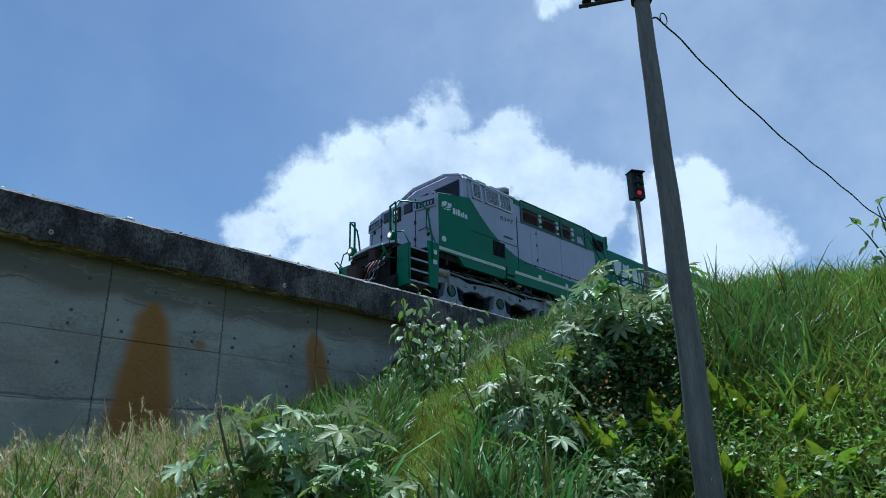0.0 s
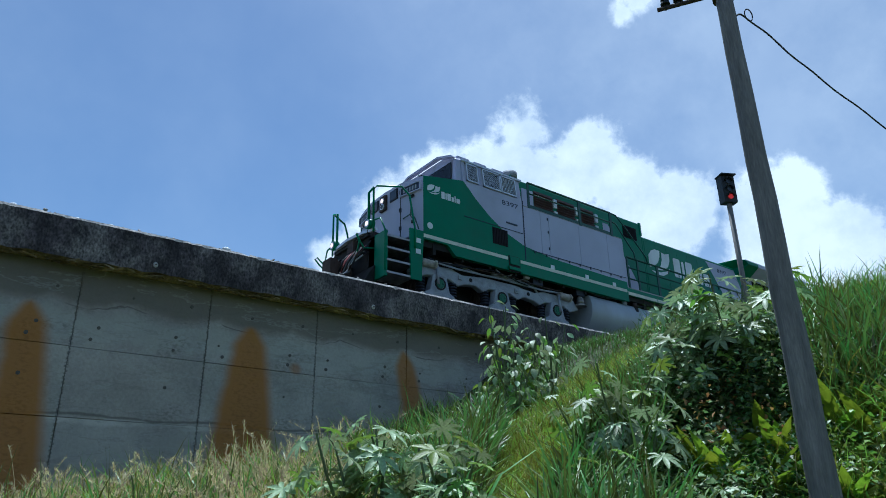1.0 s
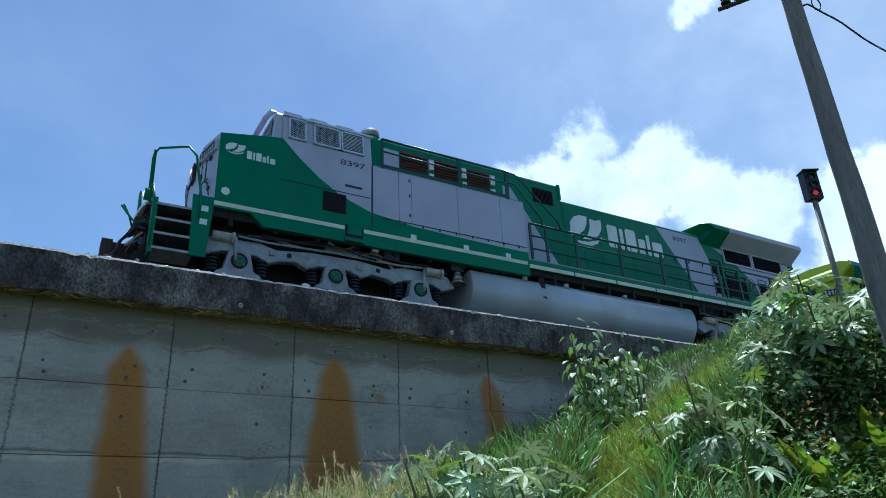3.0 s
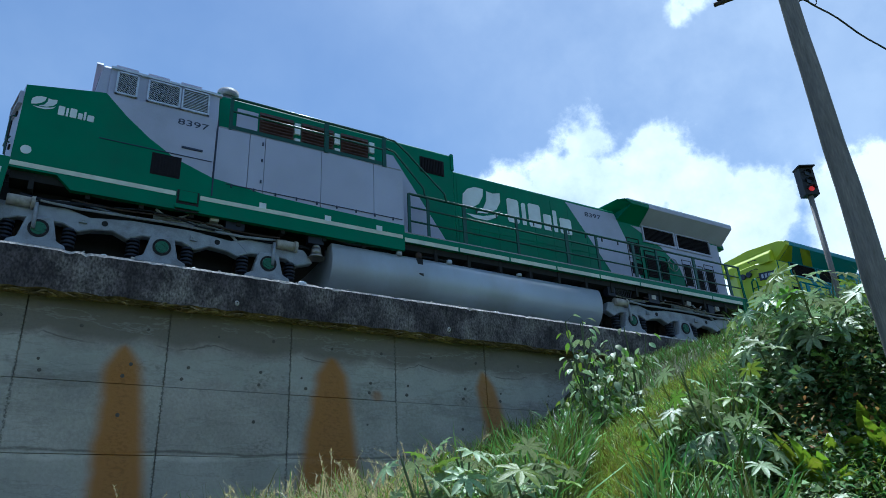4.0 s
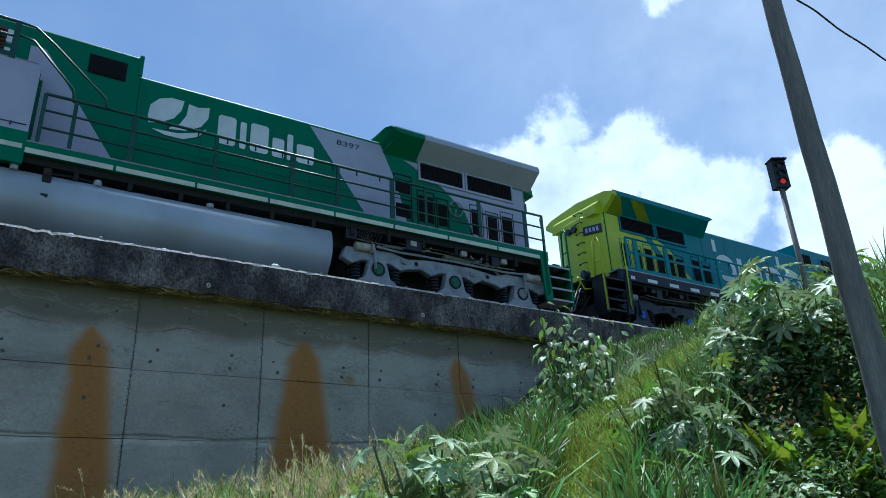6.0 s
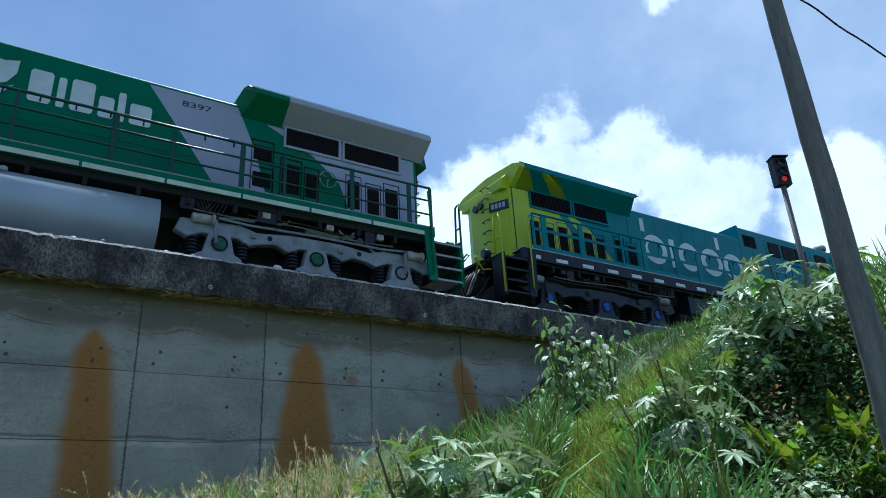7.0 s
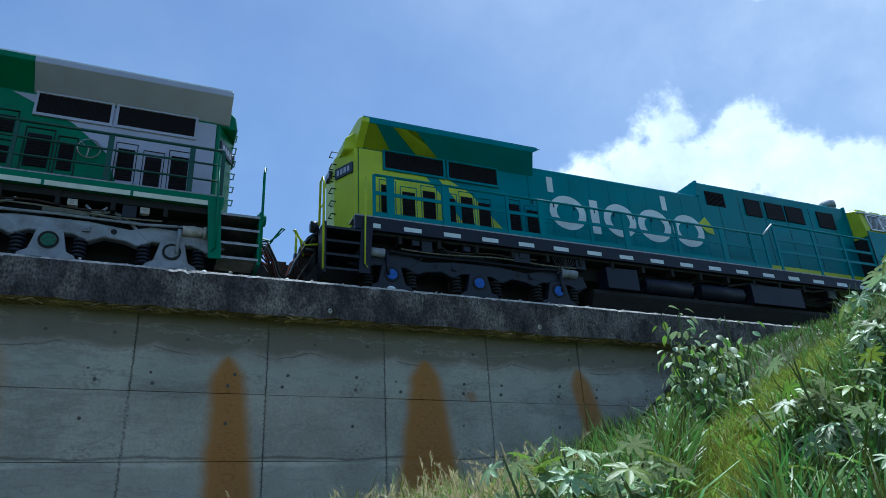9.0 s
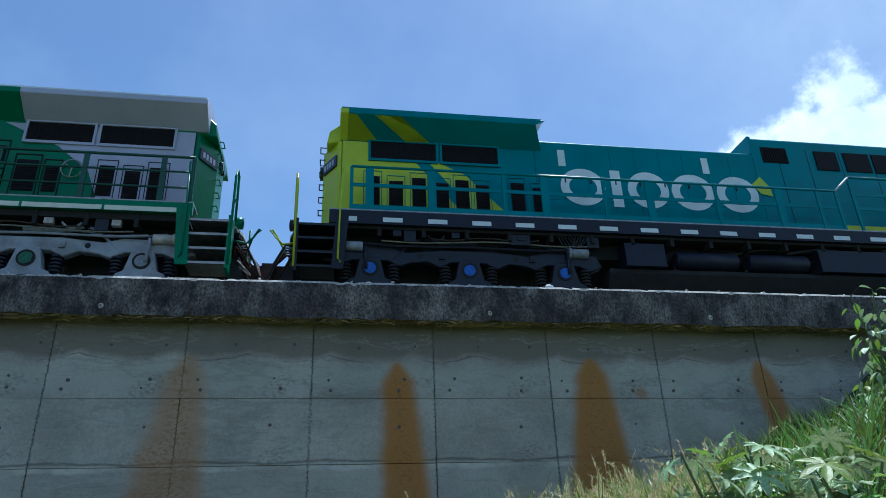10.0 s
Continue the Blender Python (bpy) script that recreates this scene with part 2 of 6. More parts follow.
SOIL = material("grassy_soil", (0.05, 0.065, 0.014), 0.95, grain=0.5, var=0.5, scale=2.2, bump=0.9, fine_scale=22, dirt=(0.11, 0.12, 0.03), dirt_amount=0.7)


def wall_material():
    """Formwork concrete: mottled grey, with lime bands, rust streaks that run down the wall and ledge shade painted in.
    """
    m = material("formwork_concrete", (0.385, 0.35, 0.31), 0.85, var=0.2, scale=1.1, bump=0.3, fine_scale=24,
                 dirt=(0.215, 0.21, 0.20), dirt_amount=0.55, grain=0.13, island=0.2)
    nt = m.node_tree
    b = nt.nodes["Principled BSDF"]
    col = b.inputs["Base Color"].links[0].from_socket
    geo = nt.nodes.new("ShaderNodeNewGeometry")
    sep = nt.nodes.new("ShaderNodeSeparateXYZ")
    nt.links.new(geo.outputs["Position"], sep.inputs[0])
    wob = nt.nodes.new("ShaderNodeTexNoise")
    wob.inputs["Scale"].default_value, wob.inputs["Detail"].default_value = 2.2, 6

    def mth(op, a, c=None):
        n = nt.nodes.new("ShaderNodeMath")
        n.operation = op
        for i, v in enumerate((a, c)):
            if v is None:
                continue
            if isinstance(v, (int, float)):
                n.inputs[i].default_value = v
            else:
                nt.links.new(v, n.inputs[i])
        return n.outputs[0]

    def over(base, fac, tint):
        x = nt.nodes.new("ShaderNodeMix")
        x.data_type = "RGBA"
        nt.links.new(fac, x.inputs["Factor"])
        nt.links.new(base, x.inputs["A"])
        x.inputs["B"].default_value = (*tint, 1)
        return x.outputs["Result"]

    def smooth(v, lo, hi, top=1.0):
        n = nt.nodes.new("ShaderNodeMapRange")
        n.interpolation_type = "SMOOTHSTEP"
        n.inputs["From Min"].default_value, n.inputs["From Max"].default_value = lo, hi
        if isinstance(top, (int, float)):
            n.inputs["To Max"].default_value = top
        else:
            nt.links.new(top, n.inputs["To Max"])
        nt.links.new(v, n.inputs["Value"])
        return n.outputs["Result"]

    px, pz = sep.outputs["X"], mth("SUBTRACT", sep.outputs["Z"], EYE)
    noise01 = mth("SUBTRACT", wob.outputs["Fac"], 0.5)
    # pale lime band below a scalloped rim; above it brown stain and painted ledge shade
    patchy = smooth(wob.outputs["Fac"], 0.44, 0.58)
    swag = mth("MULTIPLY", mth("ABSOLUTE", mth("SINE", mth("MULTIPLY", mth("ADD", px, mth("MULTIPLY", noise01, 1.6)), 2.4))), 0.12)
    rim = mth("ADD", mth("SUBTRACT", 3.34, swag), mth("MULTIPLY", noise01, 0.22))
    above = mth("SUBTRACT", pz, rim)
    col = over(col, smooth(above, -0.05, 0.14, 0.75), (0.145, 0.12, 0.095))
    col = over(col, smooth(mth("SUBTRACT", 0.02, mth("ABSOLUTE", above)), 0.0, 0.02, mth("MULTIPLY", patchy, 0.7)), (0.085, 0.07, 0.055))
    pale = mth("SUBTRACT", 0.32, mth("ABSOLUTE", mth("ADD", above, 0.33)))
    col = over(col, smooth(pale, 0.0, 0.2, 0.45), (0.44, 0.43, 0.39))
    # lime that crept out along the lift joint, over a dark honeycombed line
    seam = mth("ADD", mth("SUBTRACT", pz, 1.53), mth("MULTIPLY", noise01, 0.22))
    col = over(col, smooth(mth("SUBTRACT", 0.085, mth("ABSOLUTE", seam)), 0.0, 0.06, mth("MULTIPLY", patchy, 0.9)), (0.56, 0.52, 0.46))
    col = over(col, smooth(mth("SUBTRACT", 0.035, mth("ABSOLUTE", mth("SUBTRACT", seam, 0.075))), 0.0, 0.03, 0.65), (0.10, 0.085, 0.07))
    comb = nt.nodes.new("ShaderNodeTexNoise")
    comb.inputs["Scale"].default_value, comb.inputs["Detail"].default_value = 26, 6
    patch = smooth(wob.outputs["Fac"], 0.56, 0.68)
    col = over(col, mth("MULTIPLY", patch, smooth(comb.outputs["Fac"], 0.46, 0.6, 0.4)), (0.10, 0.085, 0.07))
    below = smooth(mth("ADD", mth("MULTIPLY", pz, -1), 1.5), 0.0, 0.15, 0.4)
    col = over(col, below, (0.38, 0.36, 0.32))
    # wandering lime and damp lines
    for sc, level, wide, top, tint in ((0.7, 0.5, 0.012, 0.3, (0.44, 0.43, 0.40)), (1.1, 0.44, 0.018, 0.22, (0.135, 0.125, 0.11)), (0.5, 0.57, 0.03, 0.25, (0.15, 0.13, 0.105))):
        wn4 = nt.nodes.new("ShaderNodeTexNoise")
        wn4.inputs["Scale"].default_value, wn4.inputs["Detail"].default_value, wn4.inputs["Roughness"].default_value = sc, 7, 0.6
        mp4 = nt.nodes.new("ShaderNodeMapping")
        mp4.inputs["Scale"].default_value = (0.55, 1, 2.2)
        nt.links.new(geo.outputs["Position"], mp4.inputs["Vector"])
        nt.links.new(mp4.outputs[0], wn4.inputs["Vector"])
        line = mth("SUBTRACT", wide, mth("ABSOLUTE", mth("SUBTRACT", wn4.outputs["Fac"], level)))
        col = over(col, smooth(line, 0.0, wide, top), tint)
    # dirt that follows the upright joints
    joint = mth("ABSOLUTE", mth("SUBTRACT", mth("FRACT", mth("DIVIDE", mth("ADD", px, 0.30 + 1.03), 2.06)), 0.5))
    joint = mth("SUBTRACT", 0.016, mth("ADD", joint, mth("MULTIPLY", noise01, 0.03)))
    col = over(col, mth("MULTIPLY", smooth(joint, 0.0, 0.012), smooth(comb.outputs["Fac"], 0.42, 0.58, 0.75)), (0.10, 0.09, 0.075))
    # rust: foot x, lean, top height, half width at the top and growth
    for xc, lean, top, w0, grow, soft, much in ((-2.28, -0.07, 3.42, 0.25, 0.15, 0.13, 0.52), (1.12, 0.06, 3.30, 0.25, 0.07, 0.1, 0.92), (4.6, 0.0, 3.40, 0.25, 0.15, 0.1, 0.92),
                                                (7.85, 0.2, 3.40, 0.2, 0.08, 0.08, 0.85), (-6.2, 0.0, 3.1, 0.12, 0.14, 0.1, 0.8)):
        drop = mth("MAXIMUM", mth("SUBTRACT", top, pz), 0.0)
        mid = mth("ADD", xc, mth("MULTIPLY", drop, lean))
        off = mth("ABSOLUTE", mth("SUBTRACT", mth("ADD", px, mth("MULTIPLY", noise01, 0.12)), mid))
        cap = mth("SQRT", mth("MINIMUM", mth("DIVIDE", drop, 0.4), 1.0))
        half = mth("ADD", mth("MULTIPLY", cap, w0 + soft), mth("MULTIPLY", drop, grow))
        inside = mth("ADD", mth("SUBTRACT", half, off), mth("MULTIPLY", noise01, 0.08))
        thick = mth("MULTIPLY", smooth(inside, 0.0, soft * 2.4, much), smooth(drop, 0.0, 0.12))
        col = over(col, thick, (0.36, 0.15, 0.02))
        col = over(col, mth("MULTIPLY", smooth(inside, soft * 2, soft * 2 + 0.2), smooth(comb.outputs["Fac"], 0.45, 0.62, 0.35)), (0.16, 0.075, 0.02))
    # one orange spot
    dx, dz = mth("SUBTRACT", px, 5.5), mth("SUBTRACT", pz, 2.68)
    rad = mth("SQRT", mth("ADD", mth("MULTIPLY", dx, dx), mth("MULTIPLY", dz, dz)))
    col = over(col, smooth(mth("SUBTRACT", mth("ADD", 0.11, mth("MULTIPLY", noise01, 0.15)), rad), -0.03, 0.08, 0.6), (0.34, 0.15, 0.05))
    nt.links.new(col, b.inputs["Base Color"])
    return m


WALL = wall_material()


# ---- mesh helpers ----
def box(bm, x0, x1, y0, y1, z0, z1):
    vs = [bm.verts.new(p) for p in ((x0, y0, z0), (x1, y0, z0), (x1, y1, z0), (x0, y1, z0), (x0, y0, z1), (x1, y0, z1), (x1, y1, z1), (x0, y1, z1))]
    for f in ((3, 2, 1, 0), (4, 5, 6, 7), (0, 1, 5, 4), (1, 2, 6, 5), (2, 3, 7, 6), (3, 0, 4, 7)):
        bm.faces.new([vs[i] for i in f])


def prism(bm, poly, y0, y1, axis="y"):
    """Extrudes a polygon: (x, z) along y, or (y, z) along x."""
    put = (lambda a, b, d: (a, d, b)) if axis == "y" else (lambda a, b, d: (d, a, b)) if axis == "x" else (lambda a, b, d: (a, b, d))
    lo = [bm.verts.new(put(a, b, y0)) for a, b in poly]
    hi = [bm.verts.new(put(a, b, y1)) for a, b in poly]
    n = len(poly)
    made = [bm.faces.new(lo), bm.faces.new(hi[::-1])]
    made += [bm.faces.new((lo[i], hi[i], hi[(i + 1) % n], lo[(i + 1) % n])) for i in range(n)]
    bmesh.ops.recalc_face_normals(bm, faces=made)


def rod(bm, pts, r, seg=8, taper=None):
    """A tube along a line of points."""
    rings = []
    pts = [Vector(p) for p in pts]
    for i, p in enumerate(pts):
        d = (pts[min(i + 1, len(pts) - 1)] - pts[max(i - 1, 0)]).normalized()
        u = d.cross(Vector((0, 0, 1)) if abs(d.z) < 0.9 else Vector((1, 0, 0))).normalized()
        v = d.cross(u)
        rr = r if taper is None else r + (taper - r) * i / (len(pts) - 1)
        rings.append([bm.verts.new(p + (u * math.cos(a) + v * math.sin(a)) * rr) for a in [2 * math.pi * k / seg for k in range(seg)]])
    for a, b in zip(rings, rings[1:]):
        for k in range(seg):
            bm.faces.new((a[k], a[(k + 1) % seg], b[(k + 1) % seg], b[k])).smooth = seg > 6
    bm.faces.new(rings[0][::-1])
    bm.faces.new(rings[-1])


def finish(bm, name, mat, bevel=0.0):
    if bevel:
        edges = [e for e in bm.edges if len(e.link_faces) == 2 and e.calc_face_angle(0) > 0.6]
        bmesh.ops.bevel(bm, geom=edges, offset=bevel, segments=1, affect="EDGES", clamp_overlap=True)
    bmesh.ops.recalc_face_normals(bm, faces=bm.faces[:])
    me = bpy.data.meshes.new(name)
    bm.to_mesh(me)
    bm.free()
    me.materials.append(mat)
    return me


def part(name, bm, mat, parent, label="", bevel=0.0, at=None):
    ob = new(name, finish(bm, name, mat, bevel))
    ob.parent = parent
    if at is not None:
        ob.matrix_basis = at
    return tagged(ob, label)


def share(name, me, parent, at):
    ob = new(name, me)
    ob.parent = parent
    ob.matrix_basis = at
    return ob


def thing(name, label, category, at=None, group=""):
    ob = new(name)
    if at is not None:
        ob.matrix_basis = at
    return tagged(ob, label, category, group)


def B():
    return bmesh.new()


def lettering(text, size, depth=0.006):
    """Painted characters as a mesh lying in the xy plane."""
    cu = bpy.data.curves.new("characters", "FONT")
    cu.body, cu.size, cu.extrude = text, size, depth / 2
    tmp = new("characters", cu)
    bpy.context.view_layer.update()
    me = bpy.data.meshes.new_from_object(tmp.evaluated_get(bpy.context.evaluated_depsgraph_get()))
    bpy.data.objects.remove(tmp)
    me.materials.clear()
    me.materials.append(LETTER)
    return me


# ---- ground, wall, track ----
WALL_Y, LEDGE_Y = 11.65, 11.3


def ramp(p):
    xs = (-30, 0, 4, 5.4, 7.5, 9.4, 11, 12.6, 14.5, 40)
    hs = (-1.6, -1.5, -0.35, 0.05, 0.9, 2.0, 2.75, 3.45, 3.85, 3.95)
    return float(np.interp(p, xs, hs))


def height(x, y):
    """Ground height: a bank that climbs to the right and towards the track."""
    p = 0.85 * x + 0.35 * y
    fy, fx = min(max((y - 6) / 4, 0), 1), min(max((11.2 - x) / 2.2, 0), 1)
    p -= 1.5 * fy * fy * (3 - 2 * fy) * fx * min(max((x - 2.5) / 3, 0), 1)
    h = sum(ramp(p + d) for d in (-0.9, -0.45, 0, 0.45, 0.9)) / 5
    h += 0.12 * noise.noise((x * 0.5, y * 0.5, 0)) + 0.05 * noise.noise((x * 1.7, y * 1.7, 3))
    h -= 0.55 * math.exp(-((x - 4.6) ** 2 + (y - 2.1) ** 2) / 1.6)
    return EYE + h


def build_ground():
    def axis(lo, hi, step, far):
        a = list(np.arange(lo, hi + 1e-6, step))
        out, d, v = [], step, hi
        while v < far:
            d *= 1.5
            v += d
            out.append(v)
        low, d, v = [], step, lo
        while v > -far:
            d *= 1.5
            v -= d
            low.append(v)
        return low[::-1] + a + out
    xs, ys = axis(-12, 26, 0.35, 1800), axis(-6, 18, 0.35, 1800)
    verts = [(x, y, height(x, y) if y < 11.6 or x > 11 else min(height(x, y), EYE + 0.0)) for y in ys for x in xs]
    n = len(xs)
    faces = [(j * n + i, j * n + i + 1, (j + 1) * n + i + 1, (j + 1) * n + i) for j in range(len(ys) - 1) for i in range(n - 1)]
    me = bpy.data.meshes.new("ground")
    me.from_pydata(verts, [], faces)
    me.polygons.foreach_set("use_smooth", [True] * len(faces))
    me.materials.append(SOIL)
    tagged(new("ground", me), "grassy soil bank that climbs to the railway", "ground", kind="structure")


build_ground()


def build_wall():
    bm = B()
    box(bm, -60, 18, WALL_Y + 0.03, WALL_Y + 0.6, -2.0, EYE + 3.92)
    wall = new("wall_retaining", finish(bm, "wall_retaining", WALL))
    tagged(wall, "grey formwork concrete retaining wall with rust streaks", "retaining wall", kind="structure")
    pitch, x0 = 2.06, -0.30
    rows = [(-1.6, -0.57), (-0.57, 0.49), (0.49, 1.55), (1.55, 2.61), (2.61, 3.90)]
    bm = B()
    rnd = random.Random(4)
    for k in range(-6, 7):
        for z0, z1 in rows:
            if z1 < 0.3 and k > 2:
                continue
            bmp = B()
            gap, proud = 0.005, rnd.uniform(0.0, 0.012)
            box(bmp, x0 + k * pitch + gap, x0 + (k + 1) * pitch - gap, WALL_Y - proud, WALL_Y + 0.03, EYE + z0 + gap, EYE + z1 - gap)
            for v in bmp.verts:
                v.co.x += rnd.uniform(-0.004, 0.004)
                v.co.z += rnd.uniform(-0.004, 0.004)
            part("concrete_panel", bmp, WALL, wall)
        # formwork tie holes
        for dx, dz in ((0.28, 2.92), (0.29, 2.75), (1.5, 2.94), (1.5, 2.76), (0.85, 3.5), (1.82, 3.5), (1.5, 2.15)):
            jx, jz = rnd.uniform(-0.08, 0.08), rnd.uniform(-0.03, 0.03)
            c = Vector((x0 + k * pitch + dx + jx, WALL_Y - 0.015, EYE + dz + jz))
            r = rnd.uniform(0.018, 0.032)
            rod(bm, (c, c + Vector((0, 0.02, 0))), r, 7)
    ob = part("tie_hole", bm, HOLE, wall, "small round formwork tie holes")
    tagged(ob, kind="stuff")


build_wall()


def build_ledge():
    """The overhanging edge slab, with a chipped arris in a sunlit tone and a limey soffit."""
    rnd = random.Random(7)
    xs = np.concatenate([np.arange(-60, -10, 0.4), np.arange(-10, 14, 0.07), np.arange(14, 30.1, 0.4)])
    prof = [(LEDGE_Y, 3.885), (LEDGE_Y - 0.005, 4.06), (LEDGE_Y - 0.004, 4.28), (LEDGE_Y, 4.515), (LEDGE_Y + 0.03, 4.56), (12.45, 4.57), (12.45, 3.95), (WALL_Y + 0.02, 3.88), (WALL_Y - 0.17, 3.86)]
    verts, faces = [], []
    for x in xs:
        for i, (y, z) in enumerate(prof):
            n1 = noise.noise((x * 1.3, i * 3.1, 1)) * 0.012 + noise.noise((x * 5.3, i * 2.3, 4)) * 0.008
            n2 = abs(noise.noise((x * 4.1, i, 5)))
            chip = 0.05 * max(0, n2 - 0.3) if i in (3, 4) else 0
            sag = 0.045 * noise.noise((x * 0.9, 2, 9)) + 0.035 * noise.noise((x * 3.7, 2, 11)) if i in (0, 8) else 0
            verts.append((x, y + n1 + chip, EYE + z + n1 * 0.7 - chip * 1.6 + sag))
    m = len(prof)
    for j in range(len(xs) - 1):
        for i in range(m):
            faces.append((j * m + i, j * m + (i + 1) % m, (j + 1) * m + (i + 1) % m, (j + 1) * m + i))
    me = bpy.data.meshes.new("ledge")
    me.from_pydata(verts, [], faces)
    me.materials.append(LEDGE)
    me.materials.append(SOFFIT)
    me.materials.append(ARRIS)
    # 2 is the arris: its sunlit line is put into a paler colour
    me.polygons.foreach_set("material_index", [1 if k % m in (7, 8) else 2 if k % m == 3 else 0 for k in range(len(faces))])
    me.update()
    bm = bmesh.new()
    bm.from_mesh(me)
    bmesh.ops.recalc_face_normals(bm, faces=bm.faces[:])
    bm.to_mesh(me)
    bm.free()
    led = tagged(new("wall_ledge", me), "overhanging black-stained concrete edge slab on the wall", "ledge", kind="structure")
    # ragged lime and moss hanging from the soffit
    bm = B()
    for k in range(620):
        x = rnd.uniform(-8, 11)
        if noise.noise((x * 1.1, 4, 2)) < rnd.uniform(-0.5, 0.15):
            continue
        r = rnd.uniform(0.012, 0.04)
        mat = pose(x, LEDGE_Y + rnd.uniform(0.0, 0.2), EYE + 3.86 + rnd.uniform(-0.03, 0.012), rnd.uniform(-20, 20), rnd.uniform(-25, 25), 0) @ Matrix.Diagonal((rnd.uniform(1.5, 5), 1, 0.4, 1))
        bmesh.ops.create_icosphere(bm, subdivisions=1, radius=r, matrix=mat)
    for v in bm.verts:
        v.co += Vector((rnd.uniform(-0.012, 0.012), rnd.uniform(-0.008, 0.008), rnd.uniform(-0.01, 0.01)))
    tagged(part("lime_crust", bm, SOFFIT, led, "ragged yellowish lime crust"), kind="stuff")
    # pale bolt marks on the face
    for x in (-3.68, 2.73, 6.9, -10.2):
        bm = B()
        c = Vector((x, LEDGE_Y - 0.03, EYE + 4.02))
        bmesh.ops.create_icosphere(bm, subdivisions=2, radius=0.042, matrix=Matrix.Translation(c + Vector((0, 0.012, 0))) @ Matrix.Diagonal((1, 0.45, 1.2, 1)))
        patch = part("plaster_patch", bm, ARRIS, led, "pale plaster patch")
        bm = B()
        rod(bm, (c + Vector((0, 0.0, 0)), c + Vector((0, -0.016, 0))), 0.012, 6)
        part("bolt", bm, RUST, patch)
    # stones and crumbs lying along the edge
    bm = B()
    for k in range(150):
        x, r = rnd.uniform(-9, 12), rnd.choice((0.012, 0.016, 0.02, 0.03))
        made = bmesh.ops.create_icosphere(bm, subdivisions=1, radius=r, matrix=Matrix.Translation((x, LEDGE_Y + 0.06 + rnd.uniform(0, 0.12), EYE + 4.565 + r * 0.5)))
        for v in made["verts"]:
            v.co += Vector((rnd.uniform(-r, r), rnd.uniform(-r, r), rnd.uniform(-r, r))) * 0.4
    tagged(new("crumbs", finish(bm, "crumbs", ARRIS)), "pale stones and crumbs on the concrete edge", "stones", kind="stuff")
    for x, r in ((3.92, 0.075), (0.62, 0.05), (2.0, 0.045), (1.5, 0.04), (8.2, 0.05)):
        bm = B()
        bmesh.ops.create_icosphere(bm, subdivisions=2, radius=r, matrix=Matrix.Diagonal((1.2, 0.8, 0.75, 1)))
        for v in bm.verts:
            v.co *= 1 + 0.25 * noise.noise(v.co * 14 + Vector((x, 0, 0)))
        tagged(new("stone", finish(bm, "stone", WHITE)), "white stone lying on the concrete edge", "stone", "stones on the edge").matrix_basis = pose(x, LEDGE_Y + 0.16, EYE + 4.565 + r * 0.6)


build_ledge()


def build_track():
    bm = B()
    prism(bm, [(12.45, 4.5), (12.6, 4.57), (13.0, 4.66), (15.1, 4.66), (17.0, 4.3), (18.5, 3.0), (24, -1.6), (12.45, -1.6)], -60, 70, "x")
    for v in bm.verts:
        v.co.z += EYE
    tagged(new("trackbed", finish(bm, "trackbed", BALLAST)), "grey stone ballast under the track", "trackbed", kind="structure")
    for s in (-0.84, 0.84):
        r = thing("rail", "worn steel running rail on sleepers", "rail", group="rails of the track")
        bm = B()
        prism(bm, [(TRACK + s + a, RAIL + b) for a, b in ((-0.07, -0.17), (0.07, -0.17), (0.07, -0.155), (0.012, -0.13), (0.012, -0.045), (0.036, -0.03), (0.036, 0), (-0.036, 0), (-0.036, -0.03), (-0.012, -0.045), (-0.012, -0.13), (-0.07, -0.155))], -60, 75, "x")
        part("rail_bar", bm, STEEL, r)
    bm = B()
    box(bm, -0.12, 0.12, -1.35, 1.35, -0.1, 0.1)
    me = finish(bm, "sleeper", SLEEPER, 0.02)
    for k in range(-40, 110):
        tagged(share("sleeper", me, None, pose(k * 0.62, TRACK, RAIL - 0.26)), "grey concrete sleeper in the ballast", "sleeper", "sleepers of the track")


build_track()
# ---- locomotives ----
def disc(bm, c, r, y0, y1, seg=16):
    """A round plate, its axis along y."""
    prism(bm, [(c[0] + r * math.cos(2 * math.pi * k / seg), c[1] + r * math.sin(2 * math.pi * k / seg)) for k in range(seg)], y0, y1)


def ring(bm, c, rx, rz, w, y0, y1, seg=28):
    o = [(c[0] + rx * math.cos(2 * math.pi * k / seg), c[1] + rz * math.sin(2 * math.pi * k / seg)) for k in range(seg)]
    i = [(c[0] + (rx - w) * math.cos(2 * math.pi * k / seg), c[1] + (rz - w) * math.sin(2 * math.pi * k / seg)) for k in range(seg)]
    q = [[bm.verts.new((a, y, b)) for a, b in pts] for pts, y in ((o, y0), (o, y1), (i, y1), (i, y0))]
    for k in range(seg):
        j = (k + 1) % seg
        for a, b in zip(q, q[1:] + q[:1]):
            bm.faces.new((a[k], a[j], b[j], b[k]))


def leaf_mark(bm, x, z, w, h, y0, y1, s):
    """Plain mark of two rounded petals."""
    def petal(pts):
        prism(bm, [(x + a * w, z + b * h) for a, b in (pts if s < 0 else [(1 - p, q) for p, q in pts])], y0, y1)
    petal([(0.0, 0.42), (0.02, 0.7), (0.15, 0.9), (0.33, 1.0), (0.56, 1.0), (0.53, 0.75), (0.42, 0.5), (0.22, 0.32), (0.02, 0.24)])
    petal([(0.64, 0.96), (0.8, 0.93), (1.0, 1.0), (0.99, 0.7), (0.88, 0.45), (0.62, 0.25), (0.32, 0.2), (0.52, 0.38), (0.62, 0.65)])
    petal([(0.08, 0.12), (0.3, 0.03), (0.6, 0.03), (0.85, 0.18), (0.98, 0.42), (0.8, 0.26), (0.5, 0.14)])


